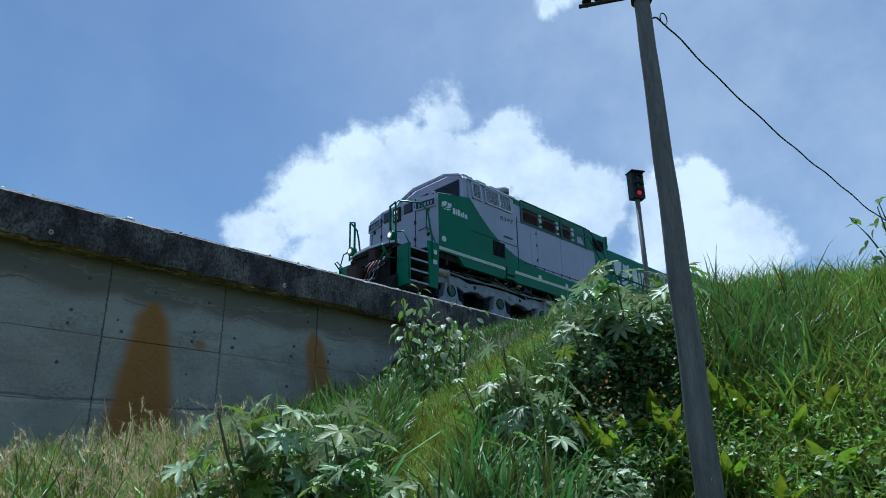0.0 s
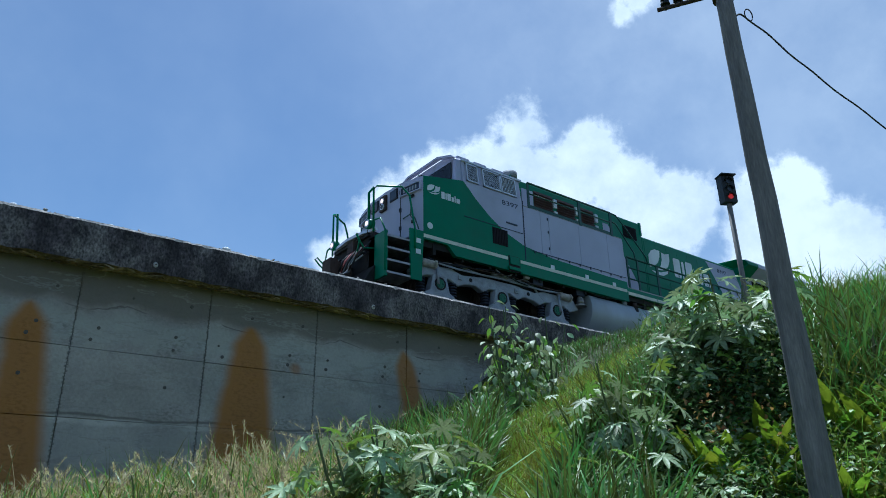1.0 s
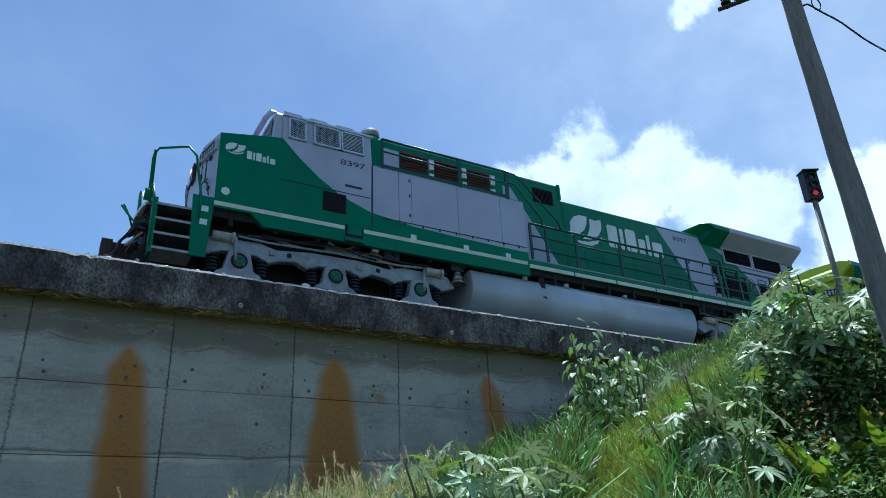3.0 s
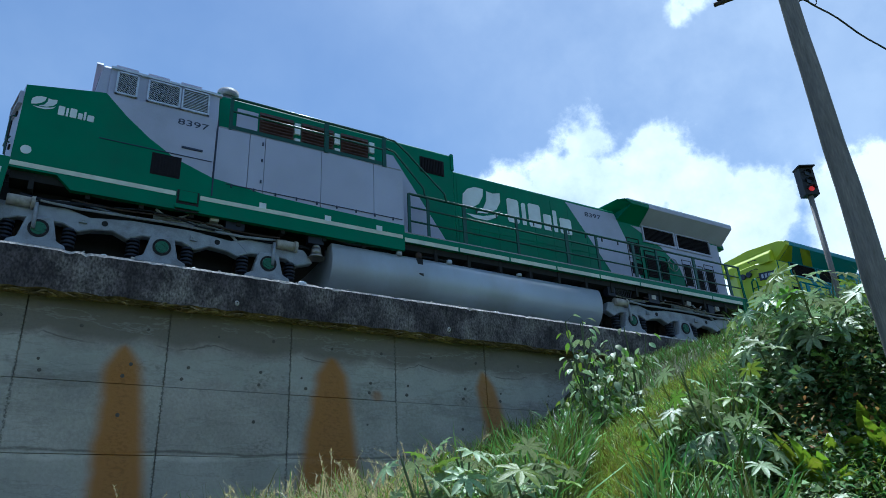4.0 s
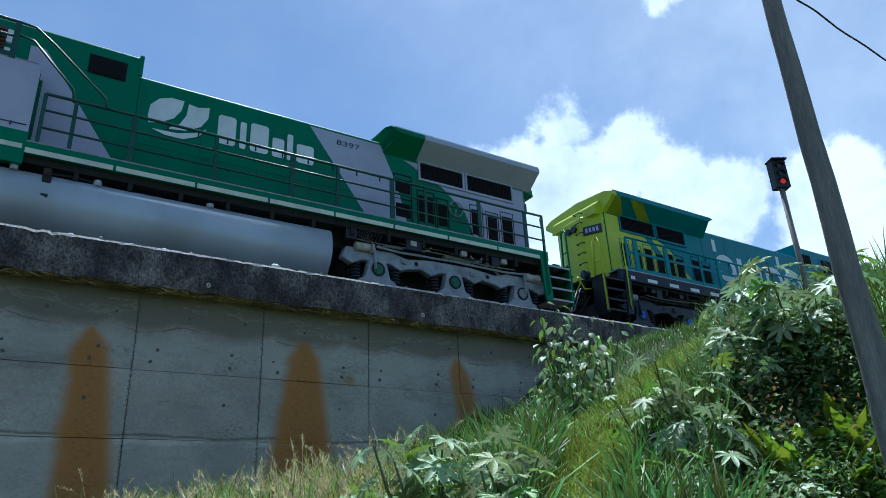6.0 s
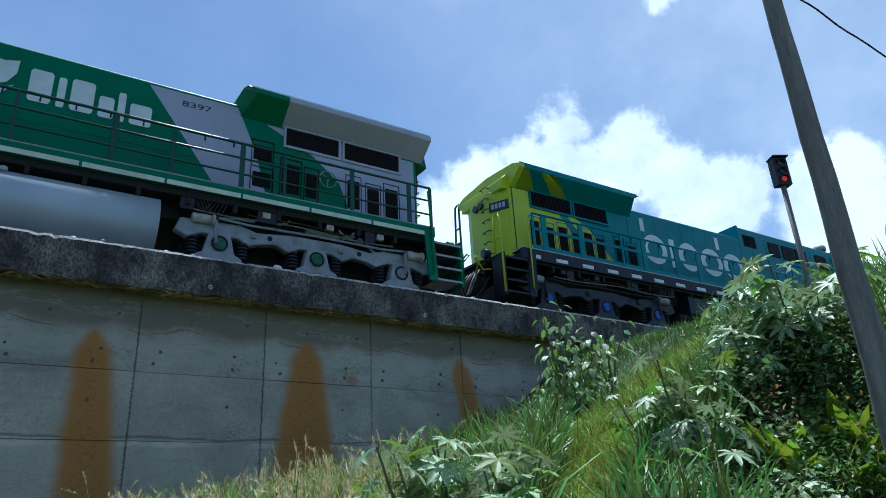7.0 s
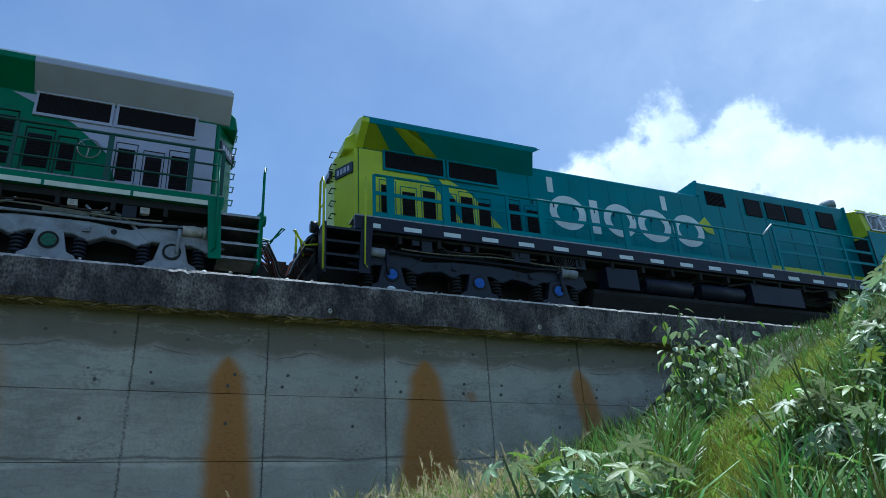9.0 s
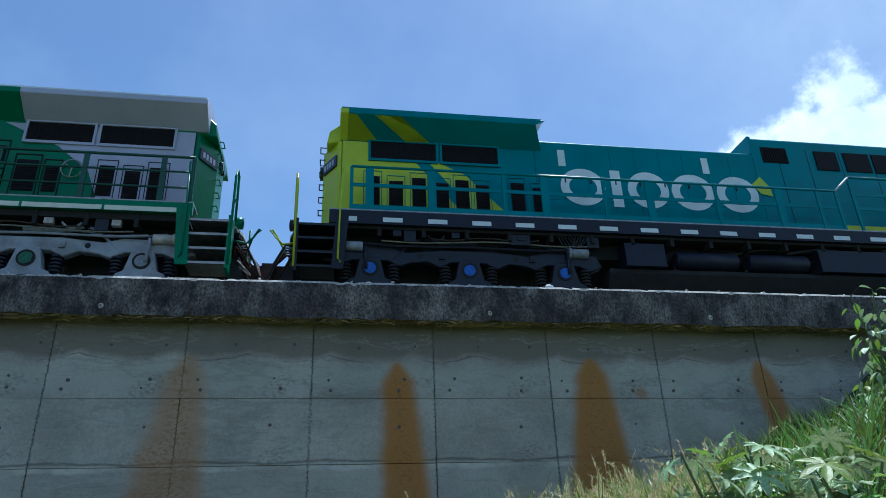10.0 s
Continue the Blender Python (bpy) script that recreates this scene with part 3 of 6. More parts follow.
def side_box(bm, s, x0, x1, ya, yb, z0, z1):
    box(bm, x0, x1, min(s * ya, s * yb), max(s * ya, s * yb), z0, z1)


def side_prism(bm, s, poly, ya, yb):
    prism(bm, poly, min(s * ya, s * yb), max(s * ya, s * yb))


TANK_Y, TANK_Z = [1.38, 1.43, 1.465, 1.48, 1.47, 1.43, 1.36, 1.26, 1.1], [1.2, 1.1, 0.98, 0.84, 0.7, 0.56, 0.43, 0.31, 0.2]
AXLES = (2.18, 4.19, 6.2, 16.1, 18.11, 20.12)


def truck(loco, s, axles, P):
    """A three-axle bogie with cast side frames, axle boxes, springs and brake gear."""
    mid = axles[1]
    tr = part("bogie", (lambda b: (box(b, axles[0] - 0.5, axles[2] + 0.5, -0.7, 0.7, 0.35, 0.9), b)[1])(B()), SOOT, loco, "three-axle bogie")
    for q in (-1, 1):
        bm = B()
        a0, a1, a2 = axles
        poly = [(a0 - 0.85, 0.72), (a0 - 0.75, 0.98), (a0 + 0.4, 1.02), (a0 + 0.75, 0.92), (a1 - 0.55, 1.0), (a1 + 0.55, 1.0), (a2 - 0.75, 0.92), (a2 - 0.4, 1.02),
                (a2 + 0.75, 0.98), (a2 + 0.95, 0.72), (a2 + 0.6, 0.6), (a2 + 0.35, 0.72), (a2 - 0.35, 0.72), (a2 - 0.6, 0.6), (a2 - 0.8, 0.68), (a1 + 0.85, 0.72), (a1 + 0.6, 0.6), (a1 + 0.35, 0.72),
                (a1 - 0.35, 0.72), (a1 - 0.6, 0.6), (a1 - 0.85, 0.72), (a0 + 0.8, 0.68), (a0 + 0.6, 0.6), (a0 + 0.35, 0.72), (a0 - 0.35, 0.72), (a0 - 0.6, 0.6)]
        side_prism(bm, q, poly, 1.08, 1.27)
        part("side_frame", bm, P["truck"], tr, bevel=0.02)
        for a in axles:
            bm = B()
            side_prism(bm, q, [(a - 0.46, 0.2), (a - 0.44, 0.27), (a - 0.3, 0.34), (a - 0.2, 0.76), (a + 0.2, 0.76), (a + 0.3, 0.34), (a + 0.44, 0.27), (a + 0.46, 0.2)], 1.1, 1.33)
            part("axle_box", bm, P["truck"], tr, bevel=0.015)
            bm = B()
            ring(bm, (a, 0.53), 0.165, 0.165, 0.04, min(q * 1.33, q * 1.345), max(q * 1.33, q * 1.345), 20)
            part("cap_ring", bm, SOOT, tr)
            bm = B()
            disc(bm, (a, 0.53), 0.118, min(q * 1.33, q * 1.35), max(q * 1.33, q * 1.35), 20)
            ring(bm, (a, 0.53), 0.07, 0.07, 0.02, min(q * 1.35, q * 1.36), max(q * 1.35, q * 1.36), 14)
            for k in range(6):
                disc(bm, (a + 0.095 * math.cos(k * 1.047), 0.53 + 0.095 * math.sin(k * 1.047)), 0.016, min(q * 1.35, q * 1.362), max(q * 1.35, q * 1.362), 6)
            part("axle_cap", bm, P["cap"] if a != P["odd_axle"] else P["truck"], tr, "round bolted axle cap")
            for d in (-0.48, 0.48):
                bm = B()
                for k in range(5):
                    disc_z = 0.3 + k * 0.075
                    rod(bm, ((a + d, q * 1.17, disc_z), (a + d, q * 1.17, disc_z + 0.045)), 0.115, 12)
                rod(bm, ((a + d, q * 1.17, 0.28), (a + d, q * 1.17, 0.68)), 0.075, 8)
                part("coil_spring", bm, P["spring"], tr)
        for a, d in ((axles[0], -0.35), (axles[2], 0.35)):
            bm = B()
            c = Vector((a + d, q * 1.3, 1.0))
            rod(bm, (c + Vector((-0.2, 0, 0)), c + Vector((0.17, 0, 0))), 0.1, 16)
            rod(bm, (c + Vector((0.17, 0, 0)), c + Vector((0.23, 0, 0))), 0.12, 16)
            part("brake_cylinder", bm, P["cylinder"], tr, "pale brake cylinder")
            bm = B()
            sg = 1 if d > 0 else -1
            rod(bm, ((a + d - sg * 0.25, q * 1.34, 1.0), (a + d - sg * 0.27, q * 1.36, 0.5)), 0.035, 8)
            rod(bm, ((a + d - sg * 0.3, q * 1.35, 1.05), (a + d - sg * 0.9, q * 1.33, 1.02), (mid, q * 1.3, 1.06)), 0.025, 6)
            part("brake_rigging", bm, P["truck"], tr)
        for xx in (mid - 1.0, mid + 1.0):
            bm = B()
            disc(bm, (xx, 0.84), 0.055, min(q * 1.268, q * 1.274), max(q * 1.268, q * 1.274), 12)
            part("frame_hole", bm, SOOT, tr)
        for xx in (mid - 1.35, mid + 0.55):
            bm = B()
            side_box(bm, q, xx - 0.06, xx + 0.06, 1.27, 1.31, 0.78, 0.9)
            disc(bm, (xx, 0.84), 0.03, min(q * 1.31, q * 1.325), max(q * 1.31, q * 1.325), 8)
            part("lug", bm, P["truck"], tr)
        bm = B()
        rod(bm, [(axles[0] + x, q * 1.22, 1.12 + 0.05 * math.sin(x * 3)) for x in np.linspace(-0.4, 4.4, 14)], 0.02, 6)
        rod(bm, ((mid - 0.2, q * 1.2, 1.18), (mid + 0.55, q * 1.2, 1.14)), 0.07, 10)
        rod(bm, [(mid + 0.6 + x, q * 1.25, 1.12 - 0.25 * x + 0.2 * math.sin(x * 4)) for x in np.linspace(0, 1.0, 8)], 0.028, 6)
        part("pipework", bm, P["truck"], tr, "brake pipes and hoses")
    return tr


def wheelset(loco, a):
    bm = B()
    for q in (-0.8, 0.8):
        rod(bm, ((0, q - 0.07, 0), (0, q + 0.07, 0)), 0.53, 28)
        rod(bm, ((0, q - 0.09 * np.sign(q) - 0.02, 0), (0, q - 0.09 * np.sign(q) + 0.02, 0)), 0.56, 28)
        for k in range(5):
            rod(bm, ((0.3 * math.cos(k * 1.2566), q - 0.085, 0.3 * math.sin(k * 1.2566)), (0.3 * math.cos(k * 1.2566), q + 0.085, 0.3 * math.sin(k * 1.2566))), 0.06, 8)
    rod(bm, ((0, -1.2, 0), (0, 1.2, 0)), 0.1, 12)
    return part("wheelset", bm, RUST, loco, "rust-brown steel wheels on an axle", at=pose(a, 0, 0.53))


def handrail(loco, s, posts, top, base, P, thick=(), y=1.47, levels=(0.42,), kick=0.14, name="handrail"):
    h = part(name, (lambda b: (rod(b, [(posts[0], s * y, top), (posts[-1], s * y, top)], 0.03, 8), b)[1])(B()), P["rail"], loco)
    for x in posts:
        w = (0.05 if P["two_tone"] else 0.085) if x in thick else 0.035
        bm = B()
        side_box(bm, s, x - w, x + w, y - 0.02, y + 0.015, base, top)
        part("rail_post", bm, P["rail"], h)
    for z in levels:
        bm = B()
        if P["two_tone"]:
            rod(bm, [(posts[0], s * y, z), (posts[-1], s * y, z)], 0.022, 8)
        else:
            side_box(bm, s, posts[0], posts[-1], y - 0.018, y, z - 0.04, z + 0.04)
        part("mid_rail", bm, P["rail"], h)
    if kick:
        bm = B()
        side_box(bm, s, posts[0], posts[-1], y - 0.018, y, base + 0.02, base + 0.02 + kick)
        part("kick_plate", bm, P["rail"], h)
    return h


def locomotive(name, label, s, P):
    """Six-axle diesel: wide nose cab at x = 0, engine hood, winged radiator section; s is its detailed side."""
    L = thing(name, label, "locomotive", group="locomotives of the train")
    body, W = P["body"], 1.5
    bm = B()
    box(bm, 0.9, 21.4, -1.0, 1.0, 1.02, 1.44)
    box(bm, 1.6, 20.9, -1.4, 1.4, 1.36, 1.66)
    for x in np.arange(1.9, 20.5, 0.9):
        box(bm, x, x + 0.08, -1.42, 1.42, 1.2, 1.5)
    part("underframe", bm, SOOT, L, "sooty black underframe")
    rnd = random.Random(11)
    for k in range(14):
        bm = B()
        x0 = rnd.uniform(1.8, 19)
        z = rnd.uniform(1.08, 1.38)
        y = s * rnd.uniform(1.0, 1.38)
        rod(bm, [(x0 + d, y, z + 0.06 * math.sin(d * 3 + k) - 0.05 * d) for d in np.linspace(0, rnd.uniform(0.6, 2.2), 7)], rnd.uniform(0.012, 0.03), 6)
        part("underframe_pipe", bm, BLACK if P["dark"] else TRUCK_DARK, L)
    # cable loops and small boxes
    for x in (5.3, 7.0, 15.3, 16.8, 19.2):
        bm = B()
        side_box(bm, s, x, x + rnd.uniform(0.2, 0.5), 1.2, 1.38, 1.12, 1.36)
        part("valve_box", bm, TRUCK_DARK, L)
    # looped cables over the rear bogie
    for k in range(5):
        bm = B()
        rod(bm, [(15.5 + 0.07 * k + 0.42 * u, s * 1.36, 1.42 - (0.26 + 0.03 * k) * math.sin(math.pi * u)) for u in np.linspace(0, 1, 10)], 0.016, 6)
        part("cable_loop", bm, BLACK, L)
    for k, (x0, x1, z0, z1) in enumerate(((15.3, 19.9, 1.16, 1.12), (16.6, 18.9, 1.24, 1.2), (2.6, 6.4, 1.16, 1.12))):
        bm = B()
        rod(bm, [(x0 + (x1 - x0) * u, s * 1.36, z0 + (z1 - z0) * u - 0.03 * math.sin(math.pi * u * 3)) for u in np.linspace(0, 1, 16)], 0.016, 6)
        part("brake_pipe", bm, RUST if k else STEEL, L)
    for x in (16.9, 18.3, 19.5, 5.0):
        bm = B()
        side_box(bm, s, x, x + 0.16, 1.3, 1.4, 1.22, 1.34)
        part("junction_box", bm, PALE_DIRTY if not P["dark"] else TRUCK_DARK, L, bevel=0.01)
    for x0, x1 in ((17.0, 17.5), (18.6, 18.95), (4.0, 4.6)):
        bm = B()
        rod(bm, [(x0 + (x1 - x0) * u, s * 1.33, 1.28 - 0.12 * math.sin(math.pi * u)) for u in np.linspace(0, 1, 9)], 0.024, 6)
        part("safety_chain", bm, TRUCK_GREY if not P["dark"] else TRUCK_DARK, L)

    # wide front body, two paint fields a side
    bm = B()
    box(bm, 1.6, 9.2 if P["two_tone"] else 4.95, -1.38, 1.38, 1.66, 3.3)
    part("body_core", bm, SOOT, L)
    curve = [(2.85, 3.45), (3.25, 3.05), (3.7, 2.68), (4.2, 2.36), (4.93, 2.1), (6.0, 1.97), (7.2, 1.93), (8.2, 1.91), (9.2, 1.9)]
    for q in (-1, 1):
        bm = B()
        low = curve if P["two_tone"] else [(2.85, 3.45), (4.94, 3.45), (4.95, 1.45)]
        side_prism(bm, q, [(1.56, 1.52), (2.3, 1.52), (2.55, 1.28), (9.2, 1.28)] + low[::-1] + [(2.7, 3.43), (1.56, 3.22)] if P["two_tone"] else [(1.56, 1.45)] + low[::-1] + [(2.7, 3.43), (1.56, 3.22)], 1.38, W)
        part("side_panel", bm, body, L)
        if P["two_tone"]:
            bm = B()
            side_prism(bm, q, curve[:5] + [(4.93, 3.45)], 1.38, W)
            part("cab_panel", bm, P["alt"], L, "grey cab side panel")
            xs = [4.95, 5.62, 5.95, 7.2, 8.45, 9.2]
            for a, b in zip(xs, xs[1:]):
                bm = B()
                lo = [(x, np.interp(x, [c[0] for c in curve[4:]], [c[1] for c in curve[4:]])) for x in (a + 0.006, (a + b) / 2, b - 0.006)]
                side_prism(bm, q, lo + [(b - 0.006, 3.3), (a + 0.006, 3.3)], 1.38, W - 0.004)
                part("hood_door", bm, P["alt"], L)
        else:
            bm = B()
            for x in (5.62, 6.6, 7.6, 8.5, 9.4, 10.2):
                side_box(bm, q, x, x + 0.012, 1.0, 1.004, 1.75, 4.2)
            part("panel_seam", bm, SOOT, L)
    # seams, hinges, latches on the detailed side
    bm = B()
    side_box(bm, s, 4.94, 4.965, W, W + 0.012, 1.7, 3.45)
    if P["two_tone"]:
        side_box(bm, s, 5.2, 9.15, W - 0.002, W + 0.012, 2.02, 2.035)
    side_box(bm, s, 2.85, 4.9, W, W + 0.012, 2.44, 2.455)
    for x in np.arange(5.3, 9.1, 0.45) if P["two_tone"] else ():
        side_box(bm, s, x, x + 0.03, W - 0.002, W + 0.02, 1.97, 2.04)
    for z in (2.2, 2.7, 3.1) if P["two_tone"] else ():
        side_box(bm, s, 5.88, 5.91, W - 0.002, W + 0.02, z, z + 0.07)
    part("door_seam", bm, TRUCK_DARK if P["dark"] else LETTER, L)
    bm = B()
    for k in range(9):
        side_box(bm, s, 3.82 + k * 0.055, 3.85 + k * 0.055, W, W + 0.015, 1.95, 2.36)
    side_box(bm, s, 3.79, 4.33, W, W + 0.004, 1.92, 2.39)
    part("side_grille", bm, MESH_DARK, L, "dark slatted air grille")
    bm = B()
    side_box(bm, s, 4.3, 4.7, W, W + 0.02, 2.62, 2.66)
    part("number_slot", bm, LETTER, L)

    # nose, with chamfered corners, and the sloping windscreen
    bm = B()
    plan = [(1.56, -1.5, 3.22), (1.4, -0.72, 3.27), (1.38, 0.0, 3.28), (1.4, 0.72, 3.27), (1.56, 1.5, 3.22)]
    lo = [bm.verts.new((x, y, 1.7)) for x, y, z in plan]
    hi = [bm.verts.new((x, y, z)) for x, y, z in plan]
    back = [bm.verts.new((2.76, -1.46, 3.43)), bm.verts.new((2.76, 1.46, 3.43))]
    bb = [bm.verts.new((2.76, -1.46, 1.7)), bm.verts.new((2.76, 1.46, 1.7))]
    for k in range(4):
        bm.faces.new((lo[k], lo[k + 1], hi[k + 1], hi[k]))
    bm.faces.new((hi[0], hi[1], hi[2], hi[3], hi[4], back[1], back[0]))
    bm.faces.new((lo[0], hi[0], back[0], bb[0]))
    bm.faces.new((lo[4], bb[1], back[1], hi[4]))
    bm.faces.new((bb[0], bb[1], lo[4], lo[3], lo[2], lo[1], lo[0]))
    bm.faces.new((bb[0], back[0], back[1], bb[1]))
    nose = part("nose", bm, P["alt"], L, "wide blunt nose", bevel=0.02)
    # fittings of the angled corner faces
    for q in (-1, 1):
        face = Matrix.Translation((1.48, q * 1.11, 0)) @ Matrix.Rotation(math.atan2(q * 0.78, 0.16), 4, "Z")
        o = q
        bm = B()
        for x0, x1, z0, z1 in ((-0.35, 0.35, 2.84, 2.87), (-0.35, 0.35, 3.06, 3.09), (-0.35, -0.32, 2.87, 3.06), (0.32, 0.35, 2.87, 3.06)):
            box(bm, x0, x1, min(0, o * 0.07), max(0, o * 0.07), z0, z1)
        part("board_frame", bm, P["alt"], nose, at=face)
        bm = B()
        box(bm, -0.32, 0.32, min(0, o * 0.05), max(0, o * 0.05), 2.87, 3.06)
        part("number_board", bm, LETTER, nose, at=face)
        bm = B()
        for k in range(5):
            x = -0.24 + k * 0.1
            box(bm, x, x + 0.055, min(o * 0.05, o * 0.056), max(o * 0.05, o * 0.056), 2.91, 3.02)
        part("board_bar", bm, TRUCK_GREY, nose, at=face)
        bm = B()
        box(bm, -0.385, -0.37, min(0, o * 0.012), max(0, o * 0.012), 1.75, 3.22)
        part("nose_seam", bm, SOOT, nose, at=face)
        for z in (1.95, 2.45, 2.95):
            bm = B()
            box(bm, -0.41, -0.35, min(0, o * 0.03), max(0, o * 0.03), z, z + 0.1)
            part("hinge", bm, TRUCK_DARK, nose, at=face)
        bm = B()
        rod(bm, [(0.06, o * 0.02, 2.15), (0.06, o * 0.09, 2.18), (0.06, o * 0.09, 2.68), (0.06, o * 0.02, 2.72)], 0.016, 6)
        rod(bm, [(0.06, o * 0.09, 2.25), (0.2, o * 0.1, 2.1), (0.34, o * 0.1, 1.75)], 0.016, 6)
        rod(bm, [(-0.25, o * 0.02, 2.22), (-0.22, o * 0.07, 2.2), (-0.02, o * 0.07, 2.24), (0.03, o * 0.02, 2.3)], 0.014, 6)
        part("nose_handle", bm, P["rail"], nose, at=face)
        bm = B()
        box(bm, 0.0, 0.1, min(0, o * 0.03), max(0, o * 0.03), 2.73, 2.8)
        box(bm, 0.02, 0.1, min(0, o * 0.03), max(0, o * 0.03), 2.02, 2.1)
        part("nose_latch", bm, SOOT, nose, at=face)
        # small front windows
        bm = B()
        box(bm, 1.365, 1.41, min(q * 0.28, q * 0.62), max(q * 0.28, q * 0.62), 2.88, 3.17)
        part("window_frame", bm, TRUCK_DARK, nose, bevel=0.01)
        bm = B()
        box(bm, 1.355, 1.37, min(q * 0.31, q * 0.59), max(q * 0.31, q * 0.59), 2.91, 3.14)
        part("nose_window", bm, GLASS, nose)
    bm = B()
    box(bm, 1.32, 1.4, -0.14, 0.14, 2.74, 3.16)
    part("headlamp_box", bm, RUST, nose, bevel=0.02)
    for z, lit in ((3.02, P["lamp"]), (2.85, GLASS)):
        bm = B()
        rod(bm, ((1.3, 0, z), (1.325, 0, z)), 0.085, 16)
        rim = part("headlamp", bm, SILVER, nose, "round headlamp")
        bm = B()
        rod(bm, ((1.292, 0, z), (1.3, 0, z)), 0.055, 14)
        part("lamp_core", bm, lit, rim)
    for q in (-1, 1):
        bm = B()
        rod(bm, [(1.62, q * 1.2, 3.24), (1.62, q * 1.2, 3.37), (2.35, q * 1.2, 3.5), (2.37, q * 1.2, 3.36)], 0.016, 6)
        part("nose_rail", bm, SILVER, nose)
    # steep windscreen in its frame
    bm = B()
    for x, y, z in ((2.64, 1.44, 3.38), (2.72, 1.38, 4.12), (2.74, 1.28, 4.22), (2.78, 0.7, 4.42), (2.87, 1.44, 3.3), (2.87, 1.38, 4.12), (2.87, 1.28, 4.22), (2.87, 0.7, 4.42), (2.64, 1.44, 3.3)):
        bm.verts.new((x, y, z)), bm.verts.new((x, -y, z))
    bmesh.ops.convex_hull(bm, input=bm.verts[:])
    scr = part("windscreen_frame", bm, P["alt"], L, bevel=0.015)
    for y0, y1, y2, y3 in ((-1.28, -0.08, -0.08, -1.22), (0.08, 1.28, 1.22, 0.08)):
        bm = B()
        bm.faces.new([bm.verts.new(p) for p in ((2.632, y0, 3.52), (2.632, y1, 3.52), (2.69, y2, 4.1), (2.69, y3, 4.1))])
        bmesh.ops.solidify(bm, geom=bm.faces[:], thickness=0.012)
        part("windscreen", bm, GLASS, scr, "dark windscreen pane")
        bm = B()
        yc = (y0 + y1) / 2
        rod(bm, ((2.6, yc, 3.5), (2.63, yc + 0.35, 3.95)), 0.012, 5)
        rod(bm, ((2.62, yc + 0.2, 3.75), (2.645, yc + 0.44, 4.05)), 0.018, 5)
        part("wiper", bm, BLACK, scr)
    bm = B()
    prism(bm, [(-1.42, 4.12), (-1.3, 4.24), (-0.7, 4.44), (0.7, 4.44), (1.3, 4.24), (1.42, 4.12), (1.3, 4.18), (0.7, 4.38), (-0.7, 4.38), (-1.3, 4.18)], 2.6, 2.72, "x")
    part("sun_visor", bm, P["alt"], scr)
    # cab top
    bm = B()
    prism(bm, [(-1.5, 3.3), (1.5, 3.3), (1.4, 4.12), (1.3, 4.22), (0.7, 4.42), (-0.7, 4.42), (-1.3, 4.22), (-1.4, 4.12)], 2.86, 4.95, "x")
    cab = part("cab_top", bm, P["alt"], L, "grey cab with screened side windows" if P["two_tone"] else "cab with side windows", bevel=0.015)
    for x0, x1, screen in ((2.98, 3.38, 1), (3.55, 4.18, 1), (4.2, 4.75, 0)):
        z0, z1 = 3.5, 4.06
        yo = lambda z: 1.5 - (z - 3.3) * 0.122
        bm = B()
        for a, b, c, d in ((x0, x1, z0, z0 + 0.035), (x0, x1, z1 - 0.035, z1), (x0, x0 + 0.035, z0, z1), (x1 - 0.035, x1, z0, z1)):
            prism(bm, [(s * yo(c), c), (s * (yo(c) + 0.05), c), (s * (yo(d) + 0.05), d), (s * yo(d), d)], a, b, "x")
        win = part("window_frame", bm, SILVER, cab)
        bm = B()
        prism(bm, [(s * yo(z0), z0), (s * (yo(z0) + 0.01), z0), (s * (yo(z1) + 0.01), z1), (s * yo(z1), z1)], x0 + 0.02, x1 - 0.02, "x")
        part("window_pane", bm, GLASS, cab)
        bm = B()
        if screen:
            n = int((x1 - x0) / 0.055)
            for k in range(-10, n + 1):
                for lean in (-1, 1):
                    a, za, b, zb = x0 + k * 0.055, z0, x0 + k * 0.055 + 0.56, z1
                    if a < x0:
                        za, a = z0 + (x0 - a), x0
                    if b > x1:
                        zb, b = z1 - (b - x1), x1
                    if zb - za < 0.03 or b - a < 0.03:
                        continue
                    if lean < 0:
                        a, b = x0 + x1 - a, x0 + x1 - b
                    rod(bm, ((a, s * (yo(za) + 0.04), za), (b, s * (yo(zb) + 0.04), zb)), 0.0045, 3)
        else:
            for k in range(12):
                z = z0 + 0.05 + k * 0.04
                box(bm, x0 + 0.04, x1 - 0.04, min(s * yo(z), s * (yo(z) + 0.03)), max(s * yo(z), s * (yo(z) + 0.03)), z, z + 0.012)
        part("window_screen", bm, SILVER, cab, "metal screen over the window")
    for x in (2.95, 3.55, 4.2):
        bm = B()
        box(bm, x, x + 0.42, min(s * 1.15, s * 0.8), max(s * 1.15, s * 0.8), 4.2, 4.4)
        part("roof_vent", bm, P["alt"], cab, bevel=0.03)
    bm = B()
    rod(bm, ((5.25, s * 0.72, 4.3), (5.25, s * 0.72, 4.56)), 0.18, 18)
    rod(bm, ((5.25, s * 0.72, 4.56), (5.25, s * 0.72, 4.74)), 0.235, 20)
    part("air_intake", bm, TRUCK_GREY, L, "round grey roof intake")
    bm = B()
    side_box(bm, s, 2.86, 5.0, 1.36, 1.45, 4.09, 4.14)
    part("drip_rail", bm, SILVER, cab)

    # engine hood behind the cab
    bm = B()
    prism(bm, [(-1.0, 1.6), (1.0, 1.6), (1.0, 4.41), (0.96, 4.45), (-0.96, 4.45), (-1.0, 4.41)], 4.96, 10.9, "x")
    hood = part("engine_hood", bm, body, L, "tall engine hood", bevel=0.015)
